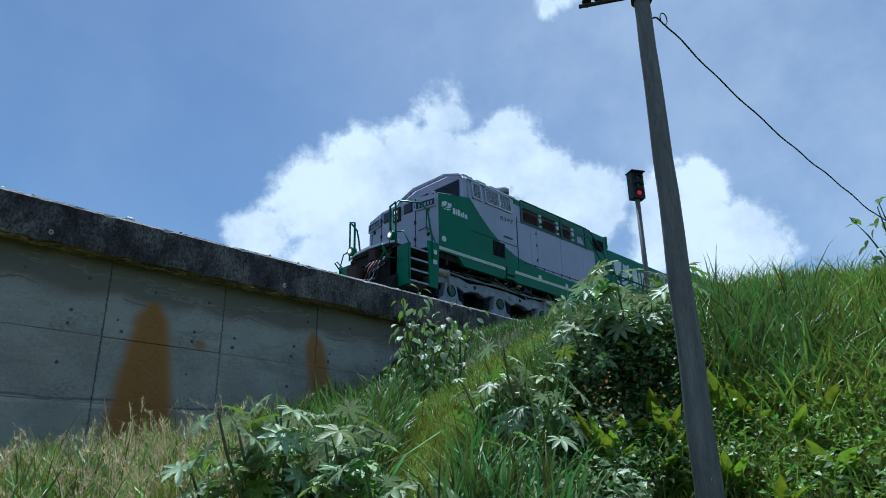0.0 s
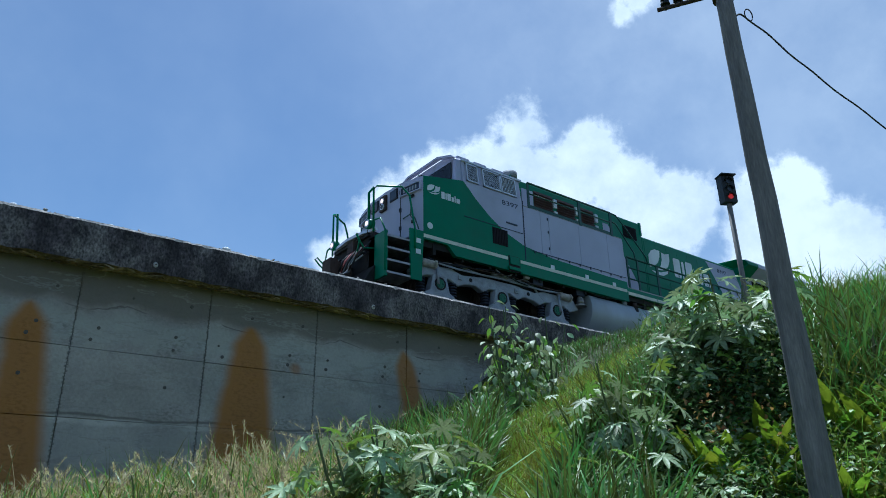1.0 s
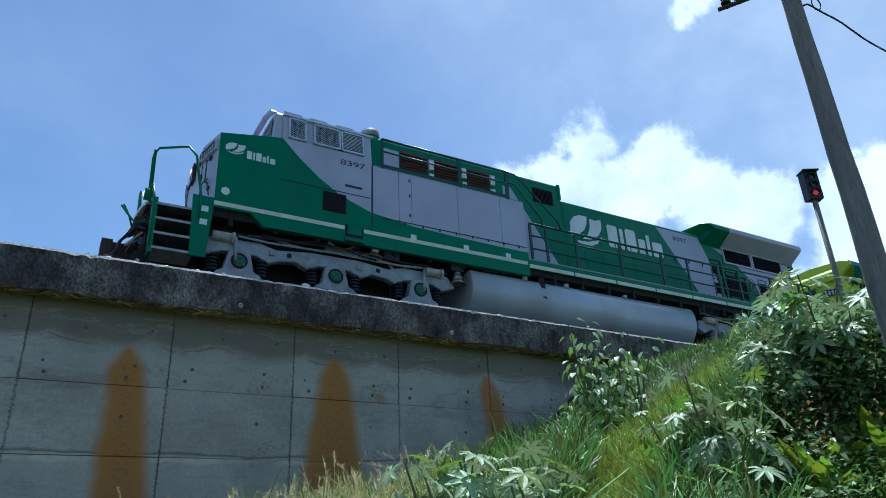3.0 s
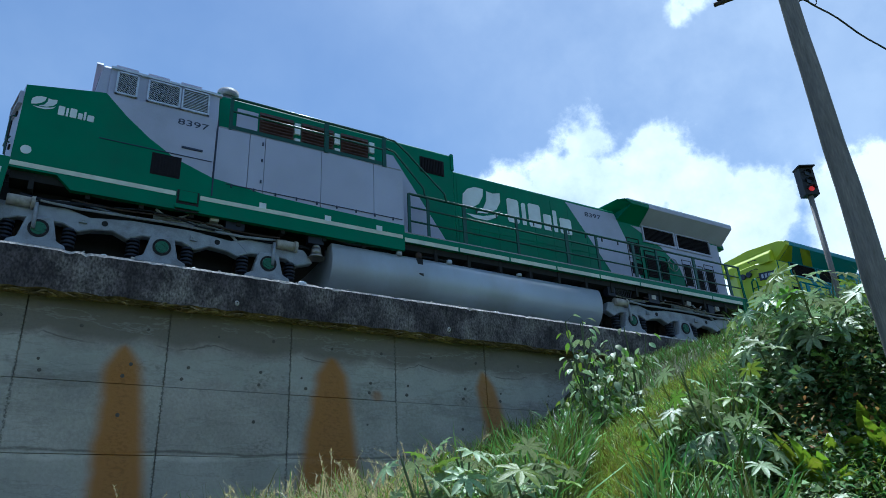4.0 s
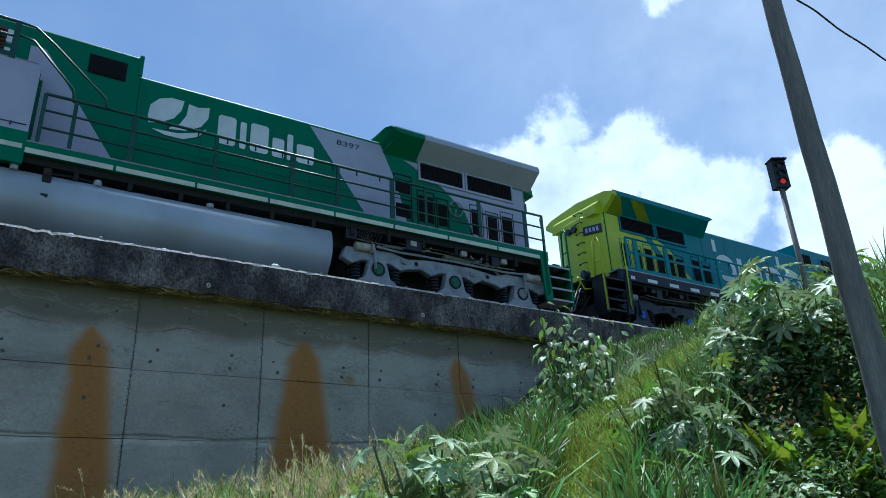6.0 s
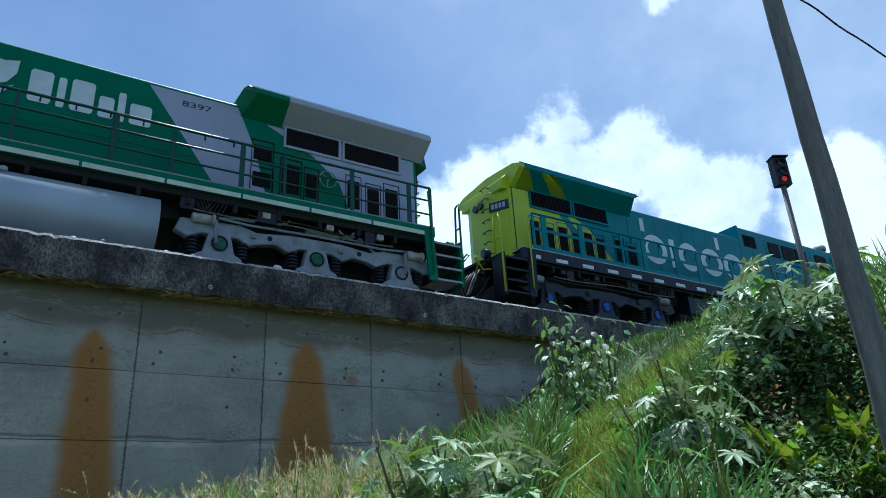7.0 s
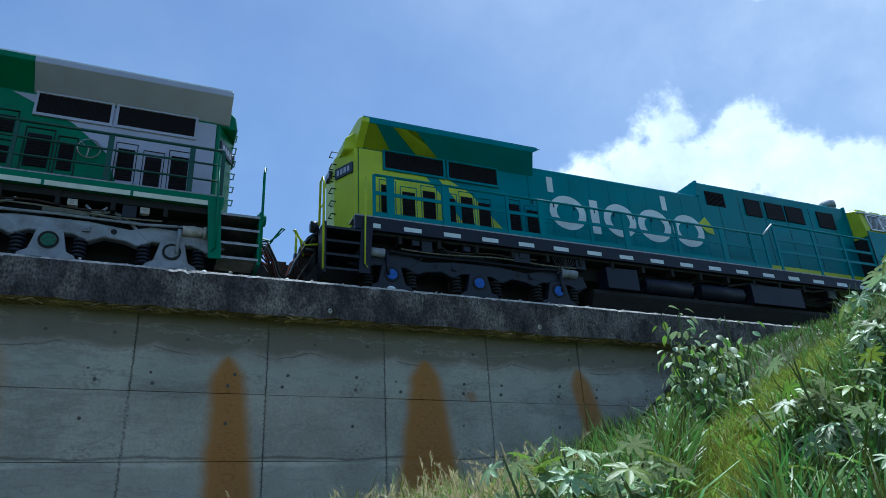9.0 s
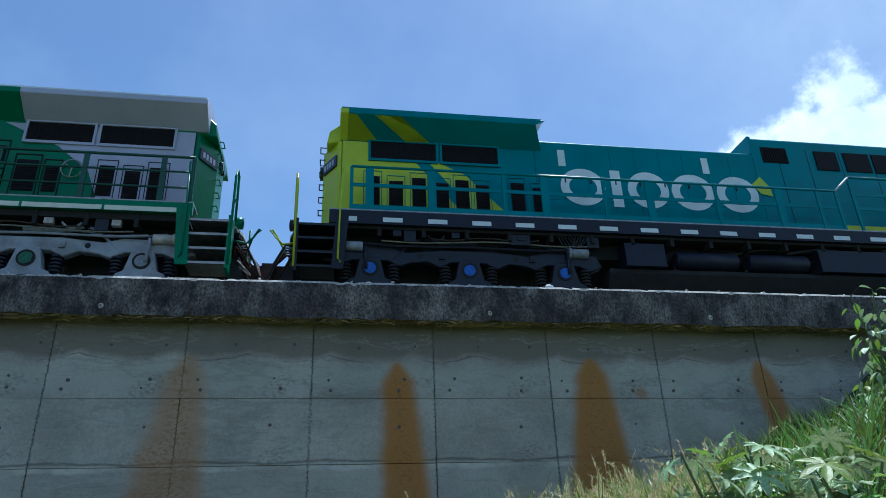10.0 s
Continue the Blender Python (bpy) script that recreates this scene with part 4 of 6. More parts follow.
    if P["two_tone"]:
        bm = B()
        side_box(bm, s, 5.42, 5.88, 1.0, 1.02, 3.5, 4.2)
        part("hood_plate", bm, P["alt"], hood, "grey riveted plate")
        for x in (6.71, 7.67, 8.55):
            bm = B()
            side_box(bm, s, x, x + 0.13, 1.0, 1.06, 3.48, 3.78)
            side_box(bm, s, x, x + 0.13, 1.0, 1.06, 3.9, 4.18)
            part("bracket_plate", bm, WHITE, hood, "pale riveted bracket plate")
        for x, x1 in ((5.92, 6.7), (6.88, 7.66), (7.84, 8.54)):
            bm = B()
            side_box(bm, s, x, x1, 1.0, 1.008, 3.46, 4.26)
            for k in range(9):
                z = 3.5 + k * 0.082
                prism(bm, [(s * 1.005, z + 0.05), (s * 1.06, z), (s * 1.06, z + 0.012), (s * 1.005, z + 0.062)], x + 0.02, x1 - 0.02, "x")
            part("louvre", bm, LOUVRE, hood, "brown louvre slats")
        bm = B()
        side_prism(bm, s, [(8.95, 4.0), (9.2, 4.0), (10.75, 1.75), (9.25, 1.75), (9.25, 3.3), (8.95, 3.3)], 1.0, 1.006)
        part("livery_stripe", bm, P["alt"], hood)
    else:
        for x0, x1 in ((5.6, 6.3), (6.9, 7.6), (7.7, 8.4), (8.6, 9.2)):
            bm = B()
            side_box(bm, s, x0, x1, 1.0, 1.03, 3.62, 4.15)
            part("hood_window", bm, MESH_DARK, hood, "dark hood opening")
        bm = B()
        side_box(bm, s, 5.0, 10.8, 1.0, 1.006, 1.76, 2.12)
        part("yellow_band", bm, YELLOW, L, "yellow band along the sill")
    bm = B()
    for k in range(14):
        side_box(bm, s, 9.98 + k * 0.045, 10.0 + k * 0.045, 1.0, 1.03, 3.78, 4.16)
    side_box(bm, s, 9.94, 10.63, 1.0, 1.012, 3.75, 4.19)
    part("hood_grille", bm, MESH_DARK, hood, "dark grille window")
    bm = B()
    box(bm, 10.84, 10.92, -1.02, 1.02, 4.0, 4.47)
    part("hood_edge", bm, body, hood)
    bm = B()
    box(bm, 4.97, 5.03, -1.04, 1.04, 3.3, 4.47)
    part("hood_edge", bm, body, hood)

    # upper walkway beside the hood and its rail
    if P["two_tone"]:
        bm = B()
        side_box(bm, s, 4.98, 9.15, 1.0, 1.5, 3.3, 3.33)
        part("upper_walkway", bm, STEEL, L)
        h = handrail(L, s, [5.2, 7.3, 8.72], 4.09, 3.3, P, thick=(7.3, 8.72), y=1.5, levels=(3.76,), kick=0.1, name="upper_handrail")
        bm = B()
        rod(bm, [(8.72, s * 1.5, 4.09), (9.0, s * 1.5, 4.07), (9.35, s * 1.5, 3.8), (10.3, s * 1.5, 2.95), (10.35, s * 1.5, 2.72)], 0.022, 8)
        rod(bm, [(8.72, s * 1.46, 3.84), (9.0, s * 1.46, 3.8), (9.75, s * 1.46, 3.0), (9.8, s * 1.46, 2.72)], 0.022, 8)
        part("sloping_rail", bm, P["rail"], h)

    # lower hood with its doors
    bm = B()
    prism(bm, [(-1.0, 1.6), (1.0, 1.6), (1.0, 3.96), (0.96, 4.0), (-0.96, 4.0), (-1.0, 3.96)], 10.9, 16.4, "x")
    part("long_hood", bm, body, L, "long engine hood with doors", bevel=0.012)
    for k in range(9):
        x = 10.98 + k * 0.6
        for z0, z1 in ((1.75, 2.44), (2.455, 3.84)):
            bm = B()
            side_box(bm, s, x + 0.004, x + 0.592, 0.995, 1.008, z0, z1)
            part("engine_door", bm, body, L)
        bm = B()
        side_box(bm, s, x + 0.53, x + 0.56, 1.008, 1.03, 2.9, 3.0)
        part("latch", bm, TRUCK_DARK, L)
    bm = B()
    rod(bm, ((10.95, s * 0.94, 3.96), (16.4, s * 0.94, 3.96)), 0.02, 6)
    part("gutter", bm, P["gutter"], L)

    # radiator section with overhanging wings
    bm = B()
    box(bm, 16.4, 20.72, -1.0, 1.0, 1.6, 3.85)
    rad = part("radiator_body", bm, P["rad"], L, bevel=0.02)
    wing = [(-1.0, 3.7), (-1.5, 4.08), (-1.5, 4.2), (-1.2, 4.32), (0, 4.42), (1.2, 4.32), (1.5, 4.2), (1.5, 4.08), (1.0, 3.7)]
    ds = P["shift"]
    for x0, x1, mt in P["wing"]:
        x0, x1 = x0 + ds, x1 + ds
        bm = B()
        prism(bm, wing, x0, x1, "x")
        if x0 < 16.6:
            for v in bm.verts:
                if v.co.x < x0 + 0.1 and abs(v.co.y) > 1.1 and v.co.z < 4.15:
                    v.co.x += 0.25
        part("radiator_wing", bm, mt, L, "overhanging radiator wing", bevel=0.01)
    for q in (-1, 1):
        bm = B()
        box(bm, 16.5 + ds, 20.95 + ds, q * 1.47 - 0.02, q * 1.47 + 0.02, 4.195, 4.235)
        for x in np.arange(16.7, 20.9, 0.28):
            box(bm, x + ds, x + ds + 0.04, q * 1.44 - 0.02, q * 1.44 + 0.02, 4.22, 4.25)
        # white on the green locomotive: the wing's sunlit rim put into the colour
        part("wing_edge", bm, P["edge"], L)
    for x0, x1 in ((17.45 + ds, 18.72 + ds), (18.86 + ds, 20.3 + ds)):
        bm = B()
        side_box(bm, s, x0, x1, 1.0, 1.012, 3.26, 3.7)
        rw = part("radiator_screen", bm, MESH_DARK, L, "dark radiator intake screen")
        bm = B()
        for k in range(int((x1 - x0) / 0.05)):
            side_box(bm, s, x0 + 0.02 + k * 0.05, x0 + 0.035 + k * 0.05, 1.012, 1.03, 3.28, 3.68)
        tagged(part("screen_mesh", bm, MESH_DARK, rw), kind="stuff")
        bm = B()
        for a, b, c, d in ((x0 - 0.05, x1 + 0.05, 3.2, 3.26), (x0 - 0.05, x1 + 0.05, 3.7, 3.74), (x0 - 0.05, x0, 3.26, 3.7), (x1, x1 + 0.05, 3.26, 3.7)):
            side_box(bm, s, a, b, 1.0, 1.045, c, d)
        part("screen_frame", bm, P["screen_frame"], rw)
    for nm, mt, poly in P["decals"]:
        bm = B()
        side_prism(bm, s, [(px + (ds if px < 20.7 else 0), pz) for px, pz in poly], 1.0, 1.016 if nm == "teal_streak" else 1.011)
        part(nm, bm, mt, L)
    for x0, x1, z0, z1 in P["louvre_doors"]:
        x0, x1 = x0 + ds, x1 + ds
        bm = B()
        side_box(bm, s, x0, x1, 1.008, 1.02, z0, z1)
        for k in range(int((z1 - z0) / 0.05)):
            side_box(bm, s, x0 + 0.02, x1 - 0.02, 1.02, 1.035, z0 + 0.015 + k * 0.05, z0 + 0.035 + k * 0.05)
        part("door_louvre", bm, MESH_DARK, L, "black louvred door window")
        bm = B()
        for a, b in ((x0 - 0.05, x0 - 0.035), (x1 + 0.035, x1 + 0.05)):
            side_box(bm, s, a, b, 1.0, 1.022, 1.8, z1 + 0.12)
        side_box(bm, s, x0 - 0.05, x1 + 0.05, 1.0, 1.022, z1 + 0.12, z1 + 0.135)
        part("door_edge", bm, SOOT if P["two_tone"] else TEAL, L)
    if P["two_tone"]:
        bm = B()
        for k in range(24):
            a, b = k * math.pi / 12, (k + 1) * math.pi / 12
            rod(bm, ((18.45 + 0.2 * math.cos(a), s * 1.06, 2.62 + 0.2 * math.sin(a)), (18.45 + 0.2 * math.cos(b), s * 1.06, 2.62 + 0.2 * math.sin(b))), 0.014, 5)
        for a in (0.4, 2.5, 4.6):
            rod(bm, ((18.45, s * 1.06, 2.62), (18.45 + 0.2 * math.cos(a), s * 1.06, 2.62 + 0.2 * math.sin(a))), 0.012, 5)
        part("hand_brake_wheel", bm, STEEL, L, "round hand brake wheel")
    # end wall, its number board, ladder and handles
    bm = B()
    prism(bm, [(20.72, -0.98), (20.8, -0.98), (21.12, -0.4), (21.12, 0.4), (20.8, 0.98), (20.72, 0.98)], 1.6, 3.7, "z")
    end = part("end_wall", bm, P["end"], L, bevel=0.02)
    bm = B()
    prism(bm, [(20.72, 3.69), (21.16 + ds / 2, 3.62), (21.1 + ds / 2, 3.95), (20.72 + ds, 4.34)], -0.95, 0.95)
    part("end_cowl", bm, P["end"], L, bevel=0.02)
    bm = B()
    chamfer = Matrix.Translation((20.96, s * 0.69, 0)) @ Matrix.Rotation(s * math.atan2(0.32, 0.58), 4, "Z")
    box(bm, -0.03, 0.04, -0.28, 0.28, 3.08, 3.34)
    board = part("number_board", bm, LETTER, end, "dark number board with pale bars", at=chamfer)
    bm = B()
    for k in range(4):
        y = -0.21 + k * 0.11
        box(bm, 0.04, 0.046, y, y + 0.07, 3.14, 3.28)
    part("board_bar", bm, GREY, board)
    for k in range(7):
        bm = B()
        z = 1.9 + k * 0.32
        rod(bm, [(21.1, s * 0.2, z), (21.2, s * 0.2, z), (21.2, s * 0.45, z), (21.06, s * 0.45, z)], 0.014, 6)
        part("ladder_rung", bm, P["rung"], end)
    for y in (-0.12, 0.12):
        bm = B()
        rod(bm, ((21.1, y, 3.4), (21.2, y, 3.4)), 0.1, 14)
        part("end_lamp", bm, GLASS, end)
    for x in (19.2, 17.8, 16.9):
        bm = B()
        side_box(bm, s, x, x + 0.1, 1.0, 1.05, 3.78, 3.86)
        part("small_lamp", bm, WHITE, L)

    # sill with its white markings
    bm = B()
    for q in (-1, 1):
        side_box(bm, q, 9.2 if P["two_tone"] else 1.5, 20.95, 1.38, 1.5, 1.5 if P["two_tone"] else 1.42, 1.72)
    part("side_sill", bm, P["sill"], L)
    if P["two_tone"]:
        for x0, x1 in ((1.5, 4.3), (4.75, 9.15)):
            bm = B()
            side_box(bm, s, x0, x1, W, W + 0.006, 1.56, 1.65)
            part("white_stripe", bm, CREAM, L)
        for x in (5.9, 7.3, 8.5):
            bm = B()
            side_box(bm, s, x, x + 0.14, W, W + 0.01, 1.64, 1.76)
            part("jacking_pad", bm, WHITE, L)
        for x in np.arange(9.2, 20.5, 1.45):
            bm = B()
            side_box(bm, s, x, min(x + 1.4, 20.9), W, W + 0.006, 1.5, 1.6)
            part("white_stripe", bm, CREAM, L)
        bm = B()
        side_box(bm, s, 4.32, 4.73, W - 0.02, W + 0.005, 1.26, 1.7)
        part("jacking_recess", bm, SOOT, L)
        bm = B()
        side_box(bm, s, 4.36, 4.69, W - 0.02, W + 0.03, 1.46, 1.68)
        side_box(bm, s, 4.3, 4.75, W - 0.1, W + 0.05, 1.3, 1.38)
        part("jacking_point", bm, GREEN, L)
    else:
        for x in np.arange(2.0, 20.7, 0.92):
            bm = B()
            side_box(bm, s, x, x + 0.4, W, W + 0.006, 1.47, 1.57)
            part("white_marking", bm, WHITE, L)
    bm = B()
    for q in (-1, 1):
        side_box(bm, q, 9.2 if P["two_tone"] else 4.96, 20.95, 1.0, 1.5, 1.715, 1.745)
    part("walkway", bm, STEEL, L)
    posts = [9.35, 9.85, 10.85, 12.4, 14.0, 15.05, 16.4, 17.3, 18.85, 20.3, 20.88] if P["two_tone"] else [9.35, 9.85, 10.85, 12.4, 14.0, 15.05, 16.4, 17.3, 18.85, 20.15, 20.52]
    handrail(L, s, posts, 2.76, 1.72, P, thick=(10.85, 14.0, 16.4, 18.85, 20.3, 20.15), levels=(2.06, 2.42) if P["two_tone"] else (2.33,), kick=0.0 if P["two_tone"] else 0.13)
    if not P["two_tone"]:
        h = handrail(L, s, [5.0, 6.2, 7.4, 8.9], 3.15, 1.72, P, levels=(2.33, 2.7), kick=0.0, name="front_handrail")
        bm = B()
        rod(bm, [(8.9, s * 1.47, 3.15), (9.35, s * 1.47, 2.76)], 0.024, 8)
        part("sloping_rail", bm, SILVER, h, "pale sloping rail")

    # end platforms, steps, rails, couplers
    for e in (0, 1):
        X = (lambda x: x) if e == 0 else (lambda x: P["rear"] - x)
        deck = 1.7 if e == 0 else 1.5
        bx = lambda bm, a, b, *r: box(bm, min(X(a), X(b)), max(X(a), X(b)), *r)
        bm = B()
        bx(bm, 0.42, 1.6, -0.8, 0.8, deck - 0.15, deck)
        bx(bm, 0.5, 0.58, -1.0, 1.0, 0.4, deck - 0.1)
        bx(bm, 0.58, 1.5, -0.7, 0.7, 0.5, deck - 0.15)
        pl = part("end_platform", bm, P["platform"], L, "end platform with pilot plate", bevel=0.01)
        bm = B()
        prism(bm, [(X(0.36), -0.6), (X(0.3), 0.0), (X(0.36), 0.6), (X(0.5), 1.02), (X(0.56), 1.02), (X(0.44), 0.6), (X(0.44), -0.6), (X(0.56), -1.02), (X(0.5), -1.02)], deck - 0.06, deck + 0.01, "z")
        part("deck_edge", bm, SILVER if P["two_tone"] else P["step"], pl, "pale worn deck edge")
        bm = B()
        bx(bm, 0.3, 0.5, -0.34, -0.06, deck - 0.42, deck - 0.14)
        part("receptacle_box", bm, RUST, pl, "brown cable receptacle box", bevel=0.04)
        for k, (y, w, drop) in enumerate(((-0.9, 0.5, 0.42), (-0.75, 0.6, 0.3), (-0.35, 0.7, 0.5), (0.1, 0.6, 0.35), (0.35, 0.55, 0.48), (-0.55, 0.35, 0.25))):
            bm = B()
            rod(bm, [(X(0.46 - 0.26 * math.sin(math.pi * u)), y + w * u, deck - 0.3 - drop * math.sin(math.pi * u) - 0.05 * k) for u in np.linspace(0, 1, 12)], 0.02, 6)
            part("cable", bm, (BLACK, HOSE, STEEL, BLACK, BLACK, WHITE)[k], pl)
        bm = B()
        prism(bm, [(X(0.49), 0.75), (X(0.2), 0.3), (X(0.49), 0.28)], -1.05, 1.05)
        part("pilot_plow", bm, SOOT, pl)
        for q in (-1, 1):
            bm = B()
            side_prism(bm, q, [(X(1.16), 1.7), (X(1.57), 1.7), (X(1.5), 0.42), (X(1.2), 0.42)] if e == 0 else [(X(1.3), 1.7), (X(1.55), 1.7), (X(1.45), 0.42), (X(1.22), 0.42)], 1.46, 1.51)
            part("step_plate", bm, P["step"], pl)
            bm = B()
            side_box(bm, q, min(X(0.5), X(0.56)), max(X(0.5), X(0.56)), 0.75, 1.48, 0.38, 1.5)
            part("step_stringer", bm, P["step"], pl)
            for z in (0.45, 0.75, 1.05, 1.35):
                bm = B()
                side_box(bm, q, min(X(0.54), X(1.28)), max(X(0.54), X(1.28)), 0.85, 1.48, z, z + 0.035)
                side_box(bm, q, min(X(0.54), X(1.28)), max(X(0.54), X(1.28)), 1.46, 1.49, z, z + 0.05)
                part("step_tread", bm, P["tread"], pl, "perforated steel step")
            bm = B()
            if e == 0:
                rod(bm, [(X(0.46), q * 1.0, 1.6), (X(0.44), q * 1.0, 2.72), (X(0.5), q * 1.06, 2.8), (X(1.0), q * 1.4, 2.78), (X(1.15), q * 1.5, 2.55), (X(1.32), q * 1.52, 1.6), (X(1.3), q * 1.52, 1.2)], 0.026, 8)
                rod(bm, [(X(0.46), q * 0.78, 1.7), (X(0.44), q * 0.78, 2.7), (X(0.44), q * 1.0, 2.76)], 0.032, 8)
                rod(bm, [(X(0.5), q * 1.47, 0.5), (X(0.48), q * 1.48, 1.5), (X(0.46), q * 1.3, 1.85), (X(0.46), q * 1.0, 1.9)], 0.022, 8)
            else:
                rod(bm, [(X(0.5), q * 1.47, 0.45), (X(0.5), q * 1.45, 2.4), (X(0.48), q * 1.4, 2.55), (X(0.47), q * 1.25, 2.5), (X(0.47), q * 1.2, 1.5)], 0.026, 8)
                rod(bm, [(X(0.5), q * 1.45, 1.9), (X(0.47), q * 1.2, 1.9)], 0.02, 6)
                rod(bm, [(X(1.4), q * 1.52, 0.55), (X(1.34), q * 1.54, 0.62), (X(1.36), q * 1.54, 1.6), (X(1.4), q * 1.5, 2.65)], 0.02, 8)
            part("grab_rail", bm, P["grab"], pl)
            bm = B()
            rod(bm, [(X(0.5), q * 0.95, 1.2), (X(0.25), q * 0.95, 1.15), (X(0.1), q * 1.0, 1.28), (X(-0.02), q * 1.02, 1.42), (X(0.02), q * 0.98, 1.46), (X(0.14), q * 0.9, 1.3), (X(0.3), q * 0.5, 1.1)], 0.02, 6)
            part("uncoupling_lever", bm, P["grab"], pl)
            for k, mt in enumerate((BLACK, HOSE, BLACK, TRUCK_GREY, BLACK)):
                bm = B()
                y = q * (0.24 + 0.13 * k)
                rod(bm, [(X(0.5), y, 1.2), (X(0.28), y, 1.22), (X(0.08), y, 1.0 - 0.05 * k), (X(0.0), y * 0.95, 0.72 - 0.04 * k), (X(-0.1), y * 0.85, 0.5), (X(-0.14), y * 0.7, 0.55)], 0.026, 8)
                part("air_hose", bm, mt, pl)
            bm = B()
            zl = deck + 0.13
            rod(bm, [(X(0.52), q * 0.86, zl), (X(0.36), q * 0.86, zl)], 0.125, 16)
            lampbox = part("ditch_lamp_case", bm, P["step"], pl)
            bm = B()
            rod(bm, [(X(0.36), q * 0.86, zl), (X(0.348), q * 0.86, zl)], 0.1, 16)
            part("ditch_lamp", bm, SILVER if e == 0 else GLASS, lampbox, "round ditch lamp")
            bm = B()
            rod(bm, [(X(0.348), q * 0.86, zl), (X(0.342), q * 0.86, zl)], 0.06, 14)
            part("lamp_core", bm, P["lamp"] if e == 0 else GLASS, lampbox)
        bm = B()
        bx(bm, -0.12, 0.4, -0.13, 0.13, 0.72, 1.02)
        bx(bm, -0.22, -0.02, -0.2, 0.2, 0.68, 1.05)
        part("coupler", bm, RUST, pl, "rusty knuckle coupler", bevel=0.04)

    # running gear
    for axles in (AXLES[:3], AXLES[3:]):
        truck(L, s, axles, P)
    wheels = [wheelset(L, a) for a in AXLES]
    # fuel tank and its surroundings
    if P["two_tone"]:
        bm = B()
        prism(bm, [(y, z) for y, z in zip([-y for y in TANK_Y] + TANK_Y[::-1], TANK_Z + TANK_Z[::-1])], 7.5, 14.95, "x")
        for f in bm.faces:
            f.smooth = abs(f.normal.x) < 0.5 and len(f.verts) == 4
        tank = part("fuel_tank", bm, TANK_GREY, L, "long pale grey fuel tank")
        for x, h in ((9.6, 0.12), (10.4, 0.08), (12.4, 0.06), (9.1, 0.1)):
            bm = B()
            rod(bm, ((x, s * 1.38, 1.18), (x, s * 1.38, 1.2 + h)), 0.07, 12)
            part("filler_cap", bm, TANK_GREY if x != 9.6 else RUST, tank)
        bm = B()
        prism(bm, [(9.55, 0.78), (9.66, 0.74), (9.68, 1.18), (9.53, 1.18)], s * 1.43 - 0.05, s * 1.43 + 0.035)
        for v in bm.verts:
            v.co.y = s * (1.425 + (1.2 - v.co.z) * 0.125 + (0.004 if v.co.y * s > 1.43 else -0.03))
        part("oil_stain", bm, SOOT, tank)
        bm = B()
        prof = [(0.06, 1.12), (0.1, 1.05), (0.12, 0.9), (0.19, 0.82)]
        for (r0, z0), (r1, z1) in zip(prof, prof[1:]):
            rod(bm, ((7.2, s * 1.3, z0), (7.2, s * 1.3, z1)), r0, 14, taper=r1)
        part("bell", bm, STEEL, L, "grey bell hung beside the tank")
    else:
        bm = B()
        prism(bm, [(-1.3, 0.6), (-1.1, 0.25), (1.1, 0.25), (1.3, 0.6), (1.3, 0.7), (-1.3, 0.7)], 7.4, 15.1, "x")
        tank = part("fuel_tank", bm, SOOT, L, "black fuel tank", bevel=0.02)
        for x0, x1 in ((13.85, 14.75), (8.4, 10.2)):
            bm = B()
            side_box(bm, s, x0, x1, 1.05, 1.42, 0.72, 1.24)
            part("battery_box", bm, NAVY, L, "dark equipment box", bevel=0.02)
        for x0, x1 in ((12.1, 13.55), (10.4, 11.85)):
            bm = B()
            c = [(x0, s * 1.2, 0.95), (x0 + 0.06, s * 1.2, 0.95), (x1 - 0.06, s * 1.2, 0.95), (x1, s * 1.2, 0.95)]
            rod(bm, c[1:3], 0.21, 20)
            rod(bm, c[:2], 0.15, 20, taper=0.21)
            rod(bm, c[2:], 0.21, 20, taper=0.15)
            part("air_reservoir", bm, NAVY, L, "dark cylindrical air reservoir")
    return L, wheels


